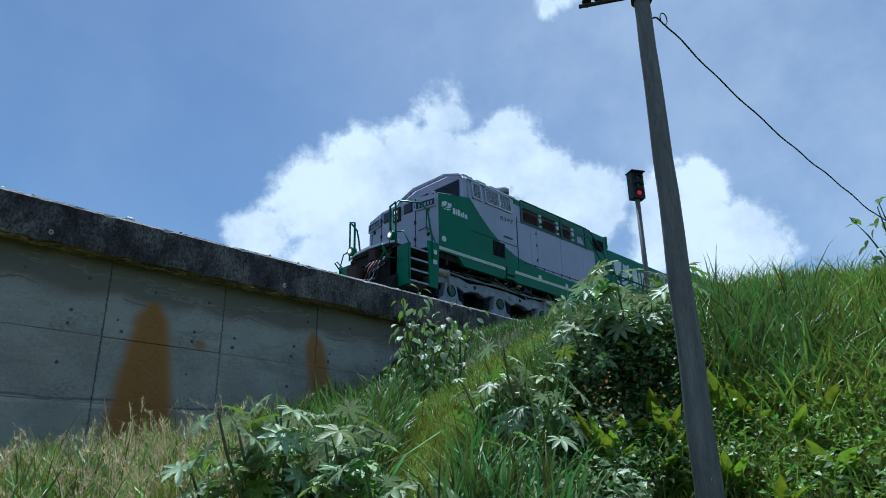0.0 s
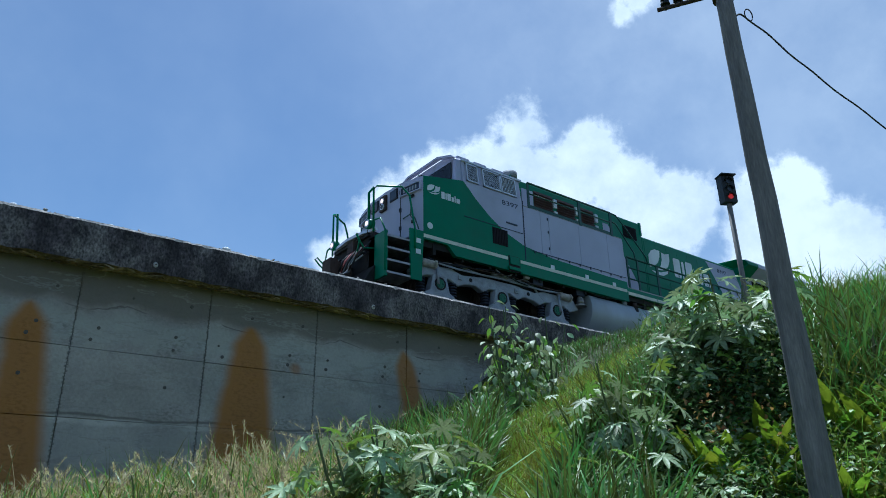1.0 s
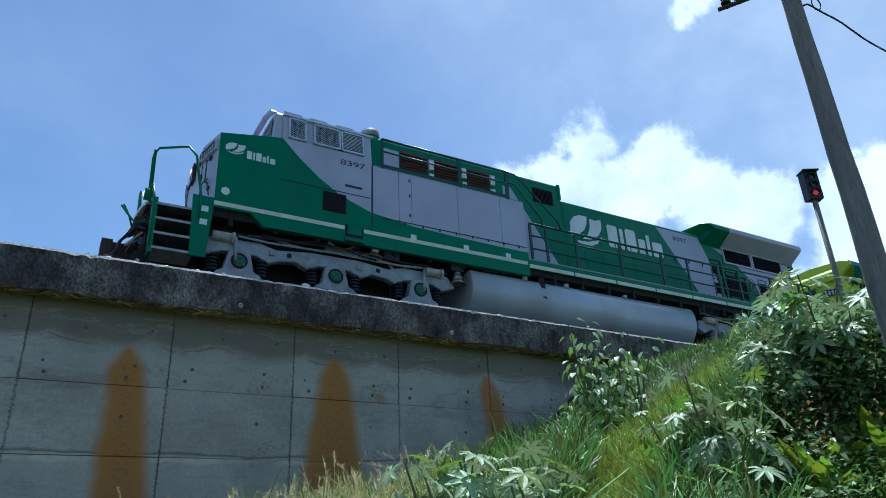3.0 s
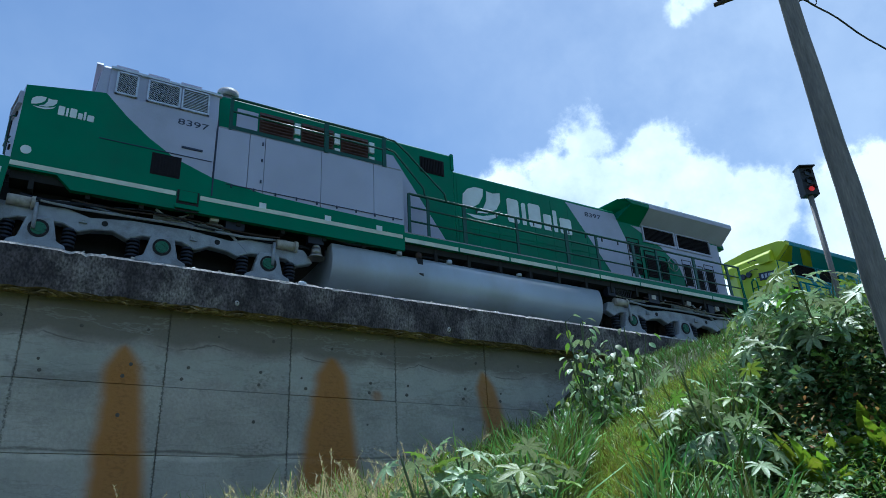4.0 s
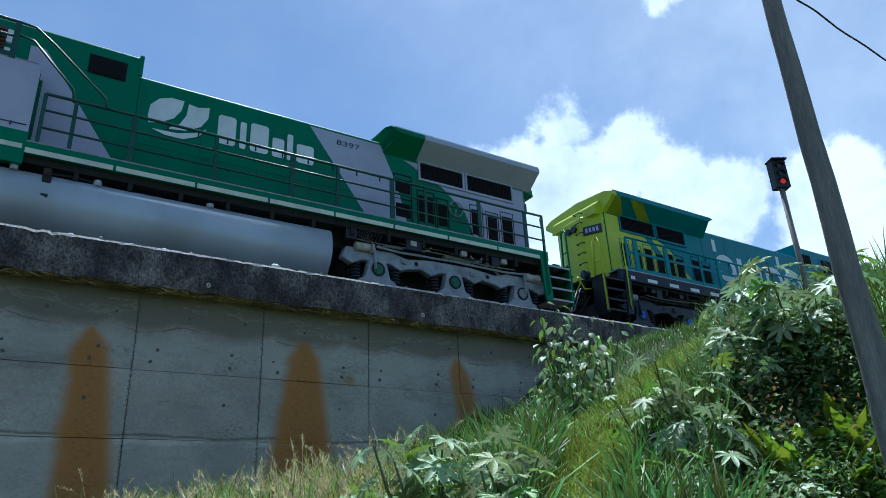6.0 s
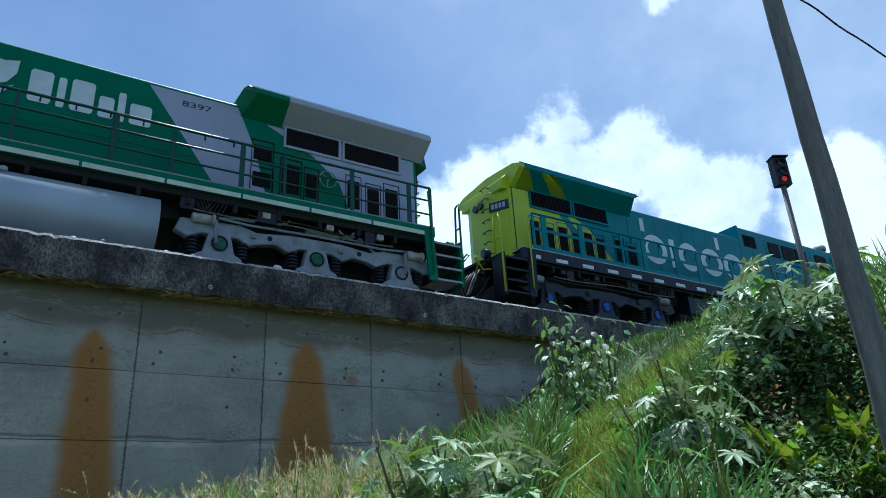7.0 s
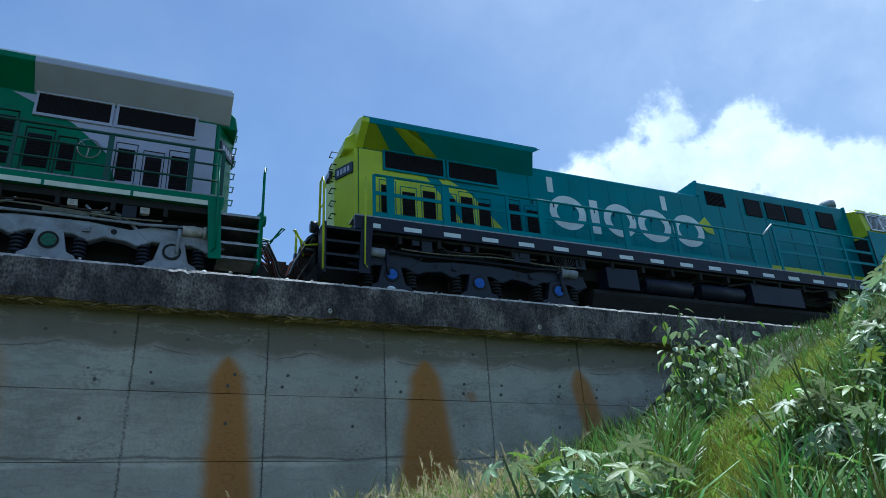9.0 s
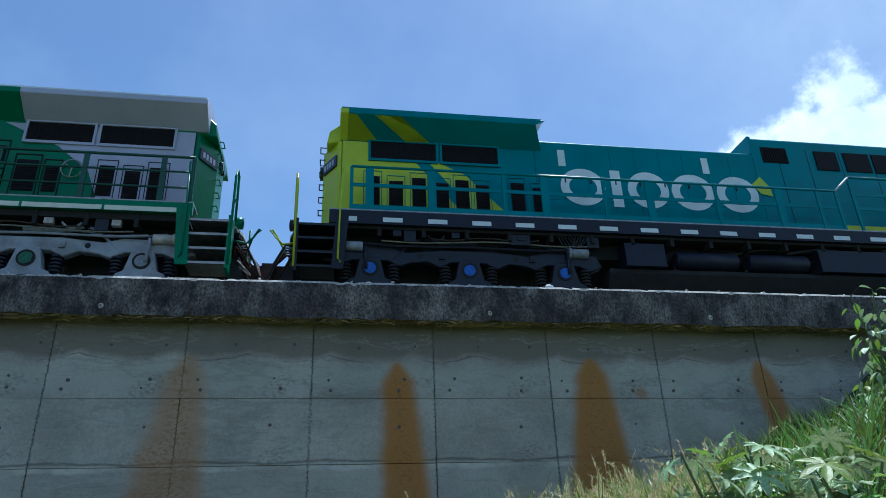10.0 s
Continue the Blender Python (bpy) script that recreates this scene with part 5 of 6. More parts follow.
def build_fleet():
    # tread: a brighter steel that stands in for the lit edges of the steps
    A = dict(two_tone=True, dark=False, body=GREEN, alt=GREY, rail=RAIL_GREEN, sill=GREEN, truck=TRUCK_GREY, spring=TRUCK_DARK, cylinder=PALE_DIRTY, cap=CAP_GREEN, odd_axle=20.12, lamp=LAMP_ON, rear=22.2, shift=0.0,
             gutter=STEEL, rad=GREEN, end=GREEN, edge=WHITE, rung=GREEN, screen_frame=GREY, platform=SOOT, step=GREEN, tread=STEEL, grab=GREEN,
             wing=[(16.4, 17.35, GREEN), (17.35, 20.98, GREY)],
             decals=[("livery_stripe", GREY, [(14.55, 3.9), (16.36, 3.9), (16.8, 2.9), (17.1, 1.76), (16.1, 1.76), (15.5, 2.6)]),
                     ("livery_field", GREY, [(17.0, 3.66), (20.72, 3.66), (20.72, 1.95), (19.0, 1.95), (18.75, 2.6), (18.1, 3.15)])],
             louvre_doors=[(16.75, 17.15, 2.75, 3.1), (16.75, 17.15, 2.1, 2.45), (17.4, 17.8, 2.1, 2.8), (17.95, 18.2, 2.1, 2.7), (18.95, 19.25, 2.05, 2.75), (19.45, 19.75, 2.0, 2.65), (19.92, 20.25, 2.0, 2.75)])
    la, wa = locomotive("locomotive", "green and grey six-axle diesel locomotive on the railway", -1, A)
    # painted mark and word blocks, fleet number
    for x, z, w, h, y in ((11.12, 2.74, 1.18, 0.92, 1.016), (1.68, 2.78, 0.4, 0.26, 1.504)):
        bm = B()
        leaf_mark(bm, x, z, w, h, -y - 0.004, -y, -1)
        part("petal_mark", bm, WHITE, la, "white mark of rounded petals")
    for x0, z0, k, y in ((12.5, 2.88, 1.12, 1.016), (2.12, 2.74, 0.31, 1.504)):
        for dx, w, h in ((0, 0.34, 0.62), (0.42, 0.12, 0.58), (0.62, 0.36, 0.62), (1.06, 0.24, 0.42), (1.36, 0.12, 0.58), (1.56, 0.36, 0.42)):
            bm = B()
            prism(bm, [(x0 + (dx + a * w) * k, z0 + b * h * k) for a, b in ((0, 0.08), (0.1, 0), (0.9, 0), (1, 0.08), (1, 0.92), (0.9, 1), (0.1, 1), (0, 0.92))], -y - 0.004, -y)
            part("word_block", bm, WHITE, la)
    for x, z, size, y in ((4.17, 3.15, 0.19, 1.502), (15.2, 3.6, 0.19, 1.014)):
        ob = share("fleet_number", lettering("8397", size), la, pose(x, -y, z, 90, 0, 0) @ Matrix.Diagonal((1.6, 1, 1, 1)))
    bm = B()
    disc(bm, (1.76, 1.9), 0.085, -1.51, -1.5, 20)
    part("round_badge", bm, WHITE, la, "small pale round badge")
    for z in (1.36, 1.08):
        bm = B()
        box(bm, 1.33, 1.47, -1.52, -1.512, z, z + 0.12)
        part("notice", bm, WHITE, la)

    Bp = dict(two_tone=False, dark=True, body=TEAL, alt=YELLOW, rail=TEAL, sill=NAVY, truck=TRUCK_DARK, spring=SOOT, cylinder=TRUCK_GREY, cap=CAP_BLUE, odd_axle=-1, lamp=GLASS, rear=22.1, shift=-0.19,
              gutter=TEAL, rad=TEAL, end=YELLOW, edge=TEAL, rung=NAVY, screen_frame=TEAL, platform=SOOT, step=NAVY, tread=TRUCK_DARK, grab=YELLOW,
              wing=[(16.4, 20.8, TEAL), (20.8, 20.98, YELLOW)],
              decals=[("yellow_field", YELLOW, [(20.72, 3.68), (19.7, 3.68), (18.2, 2.95), (17.2, 1.9), (20.72, 1.9)]),
                      ("teal_streak", TEAL, [(19.3, 3.2), (19.0, 3.2), (18.0, 2.0), (18.3, 2.0)])],
              louvre_doors=[(x, x + 0.3, 2.1, 2.82 if k % 2 == 0 else 2.72) for k, x in enumerate((20.1, 19.6, 19.1, 18.6, 18.15, 17.7, 16.9, 16.4))])
    lb, wb = locomotive("locomotive", "teal locomotive with a yellow radiator end", 1, Bp)
    # yellow sweeps on the wing
    n = Vector((0, 0.605, -0.796)) * 0.006
    for mt, nm, x0, x1, lean in ((YELLOW, "yellow_sweep", 20.05, 19.5, 0.75), (YELLOW, "yellow_corner", 20.61, 20.45, 0.5)):
        bm = B()
        pts = [Vector((x0, 1.49, 4.07)) + n, Vector((x1, 1.49, 4.07)) + n, Vector((x1 - lean, 1.01, 3.705)) + n, Vector((x0 - (lean if x0 < 20.5 else 0), 1.01, 3.705)) + n]
        bm.faces.new([bm.verts.new(p) for p in pts])
        bmesh.ops.solidify(bm, geom=bm.faces[:], thickness=0.004)
        part(nm, bm, mt, lb)
    # big white plain shapes in a row
    x = 15.85
    for w, h, tip in ((1.06, 0.95, 1), (0.4, 0.95, 0), (1.0, 0.95, 0), (1.06, 0.95, 2), (1.06, 0.95, 0)):
        bm = B()
        if w > 0.5:
            ring(bm, (x - w / 2, 2.33 + h / 2), w / 2, h / 2, 0.2, 1.014, 1.019)
        else:
            box(bm, x - w + 0.08, x - 0.08, 1.014, 1.019, 2.33, 2.33 + h)
        if tip:
            xx = x - 0.18 if tip == 1 else x - w
            box(bm, xx, xx + 0.17, 1.014, 1.019, 3.33, 3.76)
        part("word_shape", bm, WHITE, lb, "large white painted shape")
        x -= w + 0.07
    bm = B()
    prism(bm, [(11.1, 3.1), (10.85, 3.32), (10.65, 3.05), (10.62, 2.8), (10.9, 2.85)], 1.02, 1.024)
    part("yellow_leaf_mark", bm, YELLOW, lb)
    return (la, wa), (lb, wb)


FLEET = build_fleet()


# ---- pole, wire, signal ----
def build_pole():
    x, y = 5.33, 2.52
    base, top = height(x, y) - 0.3, EYE + 4.78
    p = thing("utility_pole", "weathered grey utility pole standing in the weeds", "utility pole", pose(x, y, base))
    h = top - base
    bm = B()
    rod(bm, [(0.006 * math.sin(k * 1.7), 0.005 * math.cos(k * 2.1), h * k / 14) for k in range(15)], 0.113, 20, taper=0.073)
    part("shaft", bm, POLE, p)
    arm = direction(-28, 0)
    c = Vector((0, 0, h - 0.12))
    bm = B()
    rod(bm, (c - arm * 0.12, c + arm * 0.6 + Vector((0, 0, 0.02))), 0.022, 8)
    part("bracket_arm", bm, RUST, p, "rusty bracket arm")
    for d in (0.1, 0.25, 0.4, 0.52):
        bm = B()
        q = c + arm * d
        for z0, z1, r in ((0.0, 0.05, 0.02), (0.05, 0.075, 0.045), (0.075, 0.1, 0.03), (0.1, 0.12, 0.04)):
            rod(bm, (q + Vector((0, 0, z0)), q + Vector((0, 0, z1))), r, 10)
        part("insulator", bm, BLACK, p, "dark insulator")
    bm = B()
    rod(bm, ((0, 0, h - 0.2), (0, 0, h - 0.13)), 0.1, 20)
    rod(bm, ((0.0, -0.1, h - 0.16), (0.12, -0.16, h - 0.18), (0.16, -0.12, h - 0.08), (0.05, -0.1, h - 0.05)), 0.012, 6)
    part("steel_band", bm, RUST, p)
    # service wire with a slack curl at the pole
    w = thing("overhead_wire", "thin dark service wire hung from the pole", "wire")
    eye = Vector((0, 0, EYE))
    ends = [Vector((x + 0.08, y, EYE + 4.42)), eye + direction(66.4, 35.9) * 7.5, eye + direction(70.2, 30.9) * 8.3, eye + direction(74.3, 25.3) * 9.3, eye + direction(77, 21.7) * 10.4,
            eye + direction(79.3, 18.5) * 11.6, eye + direction(82.5, 15.2) * 14.5, eye + direction(86, 12.2) * 20, eye + direction(89, 10.2) * 28]
    pts = []
    for k in range(len(ends) - 1):
        p0, p1, p2, p3 = ends[max(k - 1, 0)], ends[k], ends[k + 1], ends[min(k + 2, len(ends) - 1)]
        for u in np.linspace(0, 1, 9)[:-1]:
            v = 0.5 * (2 * p1 + (p2 - p0) * u + (2 * p0 - 5 * p1 + 4 * p2 - p3) * u * u + (3 * p1 - p0 - 3 * p2 + p3) * u ** 3)
            pts.append(v + Vector((0, 0, 0.012 * math.sin(len(pts) * 1.3))))
    bm = B()
    rod(bm, pts, 0.009, 6)
    part("cable", bm, BLACK, w)
    bm = B()
    c = ends[1]
    u, v = Vector((0.9, -0.43, 0)), Vector((0, 0, 1))
    rod(bm, [c + (u * math.cos(a) * 0.04 + v * (0.06 + math.sin(a) * 0.07)) for a in np.linspace(-1.6, 4.6, 16)], 0.006, 6)
    part("loose_loop", bm, BLACK, w)


build_pole()


def build_signal():
    x, y, zc = 21.0, 11.2, EYE + 10.62
    g = height(x, y)
    sg = thing("railway_signal", "dark railway signal showing red on a steel post", "signal", pose(x, y, g, 0, 0, 62 - 90 + 0))
    h = zc - g
    bm = B()
    rod(bm, ((0, 0, -0.2), (0, 0, h - 0.45)), 0.085, 12)
    part("post", bm, POLE, sg)
    bm = B()
    box(bm, -0.24, 0.24, -0.16, 0.16, h - 0.5, h + 0.5)
    head = part("signal_head", bm, BLACK, sg, bevel=0.03)
    bm = B()
    box(bm, -0.27, 0.27, -0.28, 0.18, h + 0.5, h + 0.54)
    part("head_cap", bm, BLACK, head)
    for k, z in enumerate((h + 0.28, h - 0.02, h - 0.3)):
        bm = B()
        rod(bm, ((0, -0.16, z), (0, -0.19, z)), 0.09, 16)
        part("lens", bm, RED_ON if k == 2 else GLASS, head, "lit red lens" if k == 2 else "dark lens")
        bm = B()
        for a in np.linspace(0.2, 2.94, 9):
            rod(bm, ((0.13 * math.cos(a), -0.16, z + 0.13 * math.sin(a)), (0.13 * math.cos(a), -0.28, z + 0.13 * math.sin(a) - 0.02)), 0.02, 5)
        part("visor", bm, BLACK, head)


build_signal()

# ---- plants ----
PLANT_RND = random.Random(21)


STALK = Vector((-0.55, 0.0, -0.75))   # from a leaf's base back to its stem, in leaf lengths


def stalked(verts, faces):
    """A leaf blade with the stalk that carries it."""
    n, blade = len(verts), len(faces)
    for k, u in enumerate((0.0, 0.5, 1.0)):
        c = STALK * u + Vector((0, 0, 0.1 * math.sin(math.pi * u)))
        verts += [c + Vector((0, 0.016, -0.01)), c + Vector((0, -0.016, -0.01)), c + Vector((0.008, 0, 0.016))]
    for k in range(2):
        a = n + 3 * k
        faces += [(a + i, a + (i + 1) % 3, a + 3 + (i + 1) % 3, a + 3 + i) for i in range(3)]
    me = bpy.data.meshes.new("leaf")
    me.from_pydata(verts, [], faces)
    me.polygons.foreach_set("use_smooth", [True] * len(faces))
    me.polygons.foreach_set("material_index", [0] * blade + [1] * (len(faces) - blade))
    return me


def castor_leaf(seed, lobes=8):
    """A palmate leaf, one unit long, cupped and drooping, with folded lobes."""
    r = random.Random(seed)
    verts, faces = [(0, 0, 0)], []
    span = 2 * math.pi * 0.9
    drop = r.uniform(0.02, 0.22)
    for k in range(lobes):
        a = -span / 2 + span * (k + 0.5) / lobes
        w = span / lobes / 2
        ln = (0.62 + 0.38 * math.cos(a * 0.5) ** 2) * r.uniform(0.9, 1.08)
        sag = drop + r.uniform(-0.05, 0.15)
        ring_ = [(0.30, -w * 0.98, 0.02), (0.55 * ln, -w * 0.74, 0.06), (0.78 * ln, -w * 0.42, 0.04), (ln, 0, 0), (0.78 * ln, w * 0.42, 0.04), (0.55 * ln, w * 0.74, 0.06), (0.30, w * 0.98, 0.02)]
        mids = [(0.55 * ln, 0, -0.02), (0.8 * ln, 0, -0.015)]
        i0 = len(verts)
        for rr, da, up in ring_ + mids:
            verts.append((rr * math.cos(a + da), rr * math.sin(a + da), up - sag * rr * rr + r.uniform(-0.012, 0.012)))
        i = [i0 + q for q in range(9)]
        faces += [(0, i[0], i[1], i[7]), (0, i[7], i[5], i[6]), (i[7], i[1], i[2], i[8]), (i[7], i[8], i[4], i[5]), (i[8], i[2], i[3]), (i[8], i[3], i[4])]
    return stalked(verts, faces)


def oval_leaf(seed, wide=0.34):
    r = random.Random(seed)
    verts, faces = [], []
    n = 6
    curl = r.uniform(0.1, 0.35)
    for k in range(n + 1):
        u = k / n
        w = wide * math.sin(math.pi * min(1, u * 0.96 + 0.04)) ** 0.8 * (1 - 0.25 * u)
        z = -curl * u * u
        verts += [(u, -w, z + 0.07 * w / wide), (u, 0, z), (u, w, z + 0.07 * w / wide)]
    for k in range(n):
        i = k * 3
        faces += [(i, i + 1, i + 4, i + 3), (i + 1, i + 2, i + 5, i + 4)]
    return stalked(verts, faces)


def with_material(me, mat):
    me.materials.append(mat)
    me.materials.append(STEM)
    return me


CASTOR = [with_material(castor_leaf(k), LEAF) for k in range(4)]
CASTOR_YOUNG = [with_material(castor_leaf(10 + k, 7), LEAF_YOUNG) for k in range(2)]
OVAL = [with_material(oval_leaf(k), LEAF) for k in range(3)]
DOCKS = [with_material(oval_leaf(k + 20, 0.17), DOCK) for k in range(3)]
OVAL_YOUNG = [with_material(oval_leaf(k + 5, 0.26), LEAF_YOUNG) for k in range(2)]


def leafy_plant(name, label, category, x, y, tall, spread, count, size, leaves, young, young_share=0.2, branches=4, group="", low=0.35):
    """Branching stems with leaves on stalks; each leaf is a piece of its own."""
    r = PLANT_RND
    g = height(x, y) - 0.03
    p = thing(name, label, category, pose(x, y, g), group)
    spots = []
    for b in range(branches):
        a = 2 * math.pi * (b + r.random() * 0.6) / branches
        reach, top = spread * r.uniform(0.35, 1.0), tall * r.uniform(0.72, 1.0)
        pts = [Vector((reach * math.cos(a) * u ** 1.4 + 0.03 * r.uniform(-1, 1), reach * math.sin(a) * u ** 1.4 + 0.03 * r.uniform(-1, 1), top * u)) for u in (0, 0.25, 0.5, 0.75, 1)]
        bm = B()
        rod(bm, pts, 0.018 * tall ** 0.5, 6, taper=0.007)
        part("stem", bm, STEM, p)
        per = count // branches
        for k in range(per):
            u = low + (1 - low) * (k + r.random()) / per
            f = min(u * 4, 3.999)
            q = pts[int(f)].lerp(pts[int(f) + 1], f - int(f))
            spots.append((q, a, u))
    for q, a, u in spots:
        b = a + r.gauss(0, 1.5)
        sc = size * r.uniform(0.6, 1.15) * (1.05 - 0.25 * u)
        pick = young if r.random() < young_share else leaves
        turn = Matrix.Rotation(b, 4, "Z") @ Matrix.Rotation(radians(r.gauss(33, 20)), 4, "Y") @ Matrix.Rotation(radians(r.gauss(0, 14)), 4, "X") @ Matrix.Scale(sc, 4)
        share("leaf", r.choice(pick), p, Matrix.Translation(q - turn @ STALK) @ turn)
    return p


def rosette(name, label, category, x, y, count, size, leaves, group):
    """Long leaves that rise straight from the ground."""
    r = PLANT_RND
    p = thing(name, label, category, pose(x, y, height(x, y) - 0.02), group)
    for k in range(count):
        a = 2 * math.pi * (k + r.random()) / count
        sc = size * r.uniform(0.65, 1.15)
        turn = Matrix.Rotation(a, 4, "Z") @ Matrix.Rotation(radians(-r.uniform(35, 80)), 4, "Y") @ Matrix.Rotation(radians(r.gauss(0, 20)), 4, "X") @ Matrix.Scale(sc, 4)
        share("leaf", r.choice(leaves), p, Matrix.Translation((0.03 * math.cos(a), 0.03 * math.sin(a), sc * 0.3)) @ turn)
    return p


def polar(az, dist):
    return dist * math.sin(radians(az)), dist * math.cos(radians(az))


def build_plants():
    castor = ("castor_plant", "castor bean plant with broad pale star-shaped leaves", "shrub")
    gp = "castor plants on the bank"
    low_clump = ((33.4, 5.0, 1.12, 0.45, 56, 0.2), (37.2, 4.7, 1.0, 0.42, 40, 0.2), (30.4, 4.9, 1.05, 0.42, 40, 0.2), (27.4, 5.2, 0.78, 0.35, 22, 0.19), (40.2, 4.5, 0.75, 0.4, 26, 0.2), (34, 4.1, 0.6, 0.4, 22, 0.2), (29.4, 4.2, 0.55, 0.35, 18, 0.19))
    big_bush = ((51.2, 6.9, 1.2, 0.4, 40, 0.22), (53.2, 6.4, 0.95, 0.4, 30, 0.21), (48.6, 7.2, 0.9, 0.3, 18, 0.2), (50, 5.9, 0.75, 0.35, 18, 0.2),
                                         (60.3, 7.8, 1.95, 0.7, 84, 0.26), (58.0, 8.0, 1.55, 0.5, 54, 0.26), (62.0, 7.9, 1.45, 0.45, 40, 0.26), (56.2, 8.3, 1.15, 0.4, 28, 0.25), (58.5, 7.9, 1.2, 0.6, 36, 0.25), (57.2, 7.8, 1.3, 0.5, 40, 0.24))
    for az, d, tall, spread, n, size in low_clump + big_bush:
        x, y = polar(az, d)
        leafy_plant(*castor, x, y, tall, spread, n, size, CASTOR, CASTOR_YOUNG, 0.25, 4 if n > 20 else 3, gp, low=0.5 if tall > 1.3 else 0.3)
    for az, d, tall, spread, n in ((42.4, 11.0, 2.1, 0.3, 90), (44.6, 11.2, 1.5, 0.4, 80), (43.2, 10.6, 1.2, 0.5, 90), (46.2, 11.4, 1.5, 0.35, 56), (41.6, 10.8, 0.9, 0.35, 50)):
        x, y = polar(az, d)
        leafy_plant("leafy_shrub", "bushy green shrub with oval leaves before the wall", "shrub", x, y, tall, spread, n, 0.2, OVAL, OVAL_YOUNG, 0.35, 5, "shrubs by the wall", low=0.1)
    for k in range(26):
        az, d = (PLANT_RND.uniform(56.5, 62.8), PLANT_RND.uniform(6.3, 7.1)) if k < 16 else (PLANT_RND.uniform(66, 76), PLANT_RND.uniform(5.6, 7.8))
        x, y = polar(az, d)
        rosette("dock_weed", "yellow-green dock weed with long upright leaves", "weed", x, y, PLANT_RND.randint(7, 11), PLANT_RND.uniform(0.32, 0.48), DOCKS, "weeds on the bank")
    x, y = polar(79.6, 12.5)
    leafy_plant("sapling", "thin sapling with narrow drooping leaves", "tree", x, y, 1.9, 0.6, 60, 0.2, OVAL, OVAL_YOUNG, 0.4, 5, low=0.2)


build_plants()


def blades(name, label, mat, spots, tall, width, lean, seed, category="grass", seeds=None, droop=1.0):
    """Bent tapering blades, joined as stuff; spots are (x, y, scale)."""
    r = np.random.RandomState(seed)
    n = len(spots)
    base = np.array([(x, y, height(x, y) - 0.02) for x, y, s in spots])
    h = np.array([s for x, y, s in spots]) * tall * r.uniform(0.55, 1.1, n)
    az = r.uniform(0, 2 * np.pi, n)
    ln = lean * r.uniform(0.3, 1.4, n)
    w = width * r.uniform(0.6, 1.2, n)
    d = np.stack([np.cos(az), np.sin(az), np.zeros(n)], 1)
    tw = az + r.uniform(-0.9, 0.9, n)
    side = np.stack([-np.sin(tw), np.cos(tw), np.zeros(n)], 1)
    us = np.array([0, 0.3, 0.6, 0.85, 1.0])
    verts = []
    for u in us:
        mid = base + d * (h * ln * u ** 2 * 0.9)[:, None]
        mid[:, 2] += h * (u - droop * 0.45 * np.clip(ln, 0, 1.2) * u ** 3)
        k = w * (1 - u ** 1.6) * (0.75 + 0.25 * min(1, u * 4))
        if u < 1:
            verts += [mid - side * k[:, None] / 2, mid + side * k[:, None] / 2]
        else:
            verts.append(mid)
    V = np.stack(verts, 1).reshape(-1, 3)
    per = 9
    o = np.arange(n) * per
    quads = np.concatenate([np.stack([o + a, o + a + 1, o + a + 3, o + a + 2], 1) for a in (0, 2, 4)])
    tris = np.stack([o + 6, o + 7, o + 8], 1)
    loops = np.concatenate([quads.ravel(), tris.ravel()]).astype(np.int32)
    counts = np.concatenate([np.full(len(quads), 4), np.full(n, 3)]).astype(np.int32)
    if seeds is not None:
        # feathery heads: short bristles on the upper part of each blade
        tips = V.reshape(n, per, 3)
        extra, m = [], 18
        for j in range(m):
            a = tips[:, 6] * (1 - j / m) + tips[:, 8] * (j / m)
            out_ = r.normal(0, 1, (n, 3)) * seeds + np.array([0, 0, seeds * 1.2])
            wid = side * 0.006
            extra += [a - wid, a + wid, a + out_]
        X = np.stack(extra, 1).reshape(-1, 3)
        start = len(V)
        V = np.concatenate([V, X])
        t = start + np.arange(n * m * 3)
        loops = np.concatenate([loops, t.astype(np.int32)])
        counts = np.concatenate([counts, np.full(n * m, 3, np.int32)])
    me = bpy.data.meshes.new(name)
    me.vertices.add(len(V))
    me.vertices.foreach_set("co", V.ravel().astype(np.float32))
    me.loops.add(len(loops))
    me.loops.foreach_set("vertex_index", loops)
    me.polygons.add(len(counts))
    me.polygons.foreach_set("loop_start", np.concatenate([[0], np.cumsum(counts)[:-1]]).astype(np.int32))
    me.update(calc_edges=True)
    me.validate()
    me.materials.append(mat)
    return tagged(new(name, me), label, category, kind="stuff")


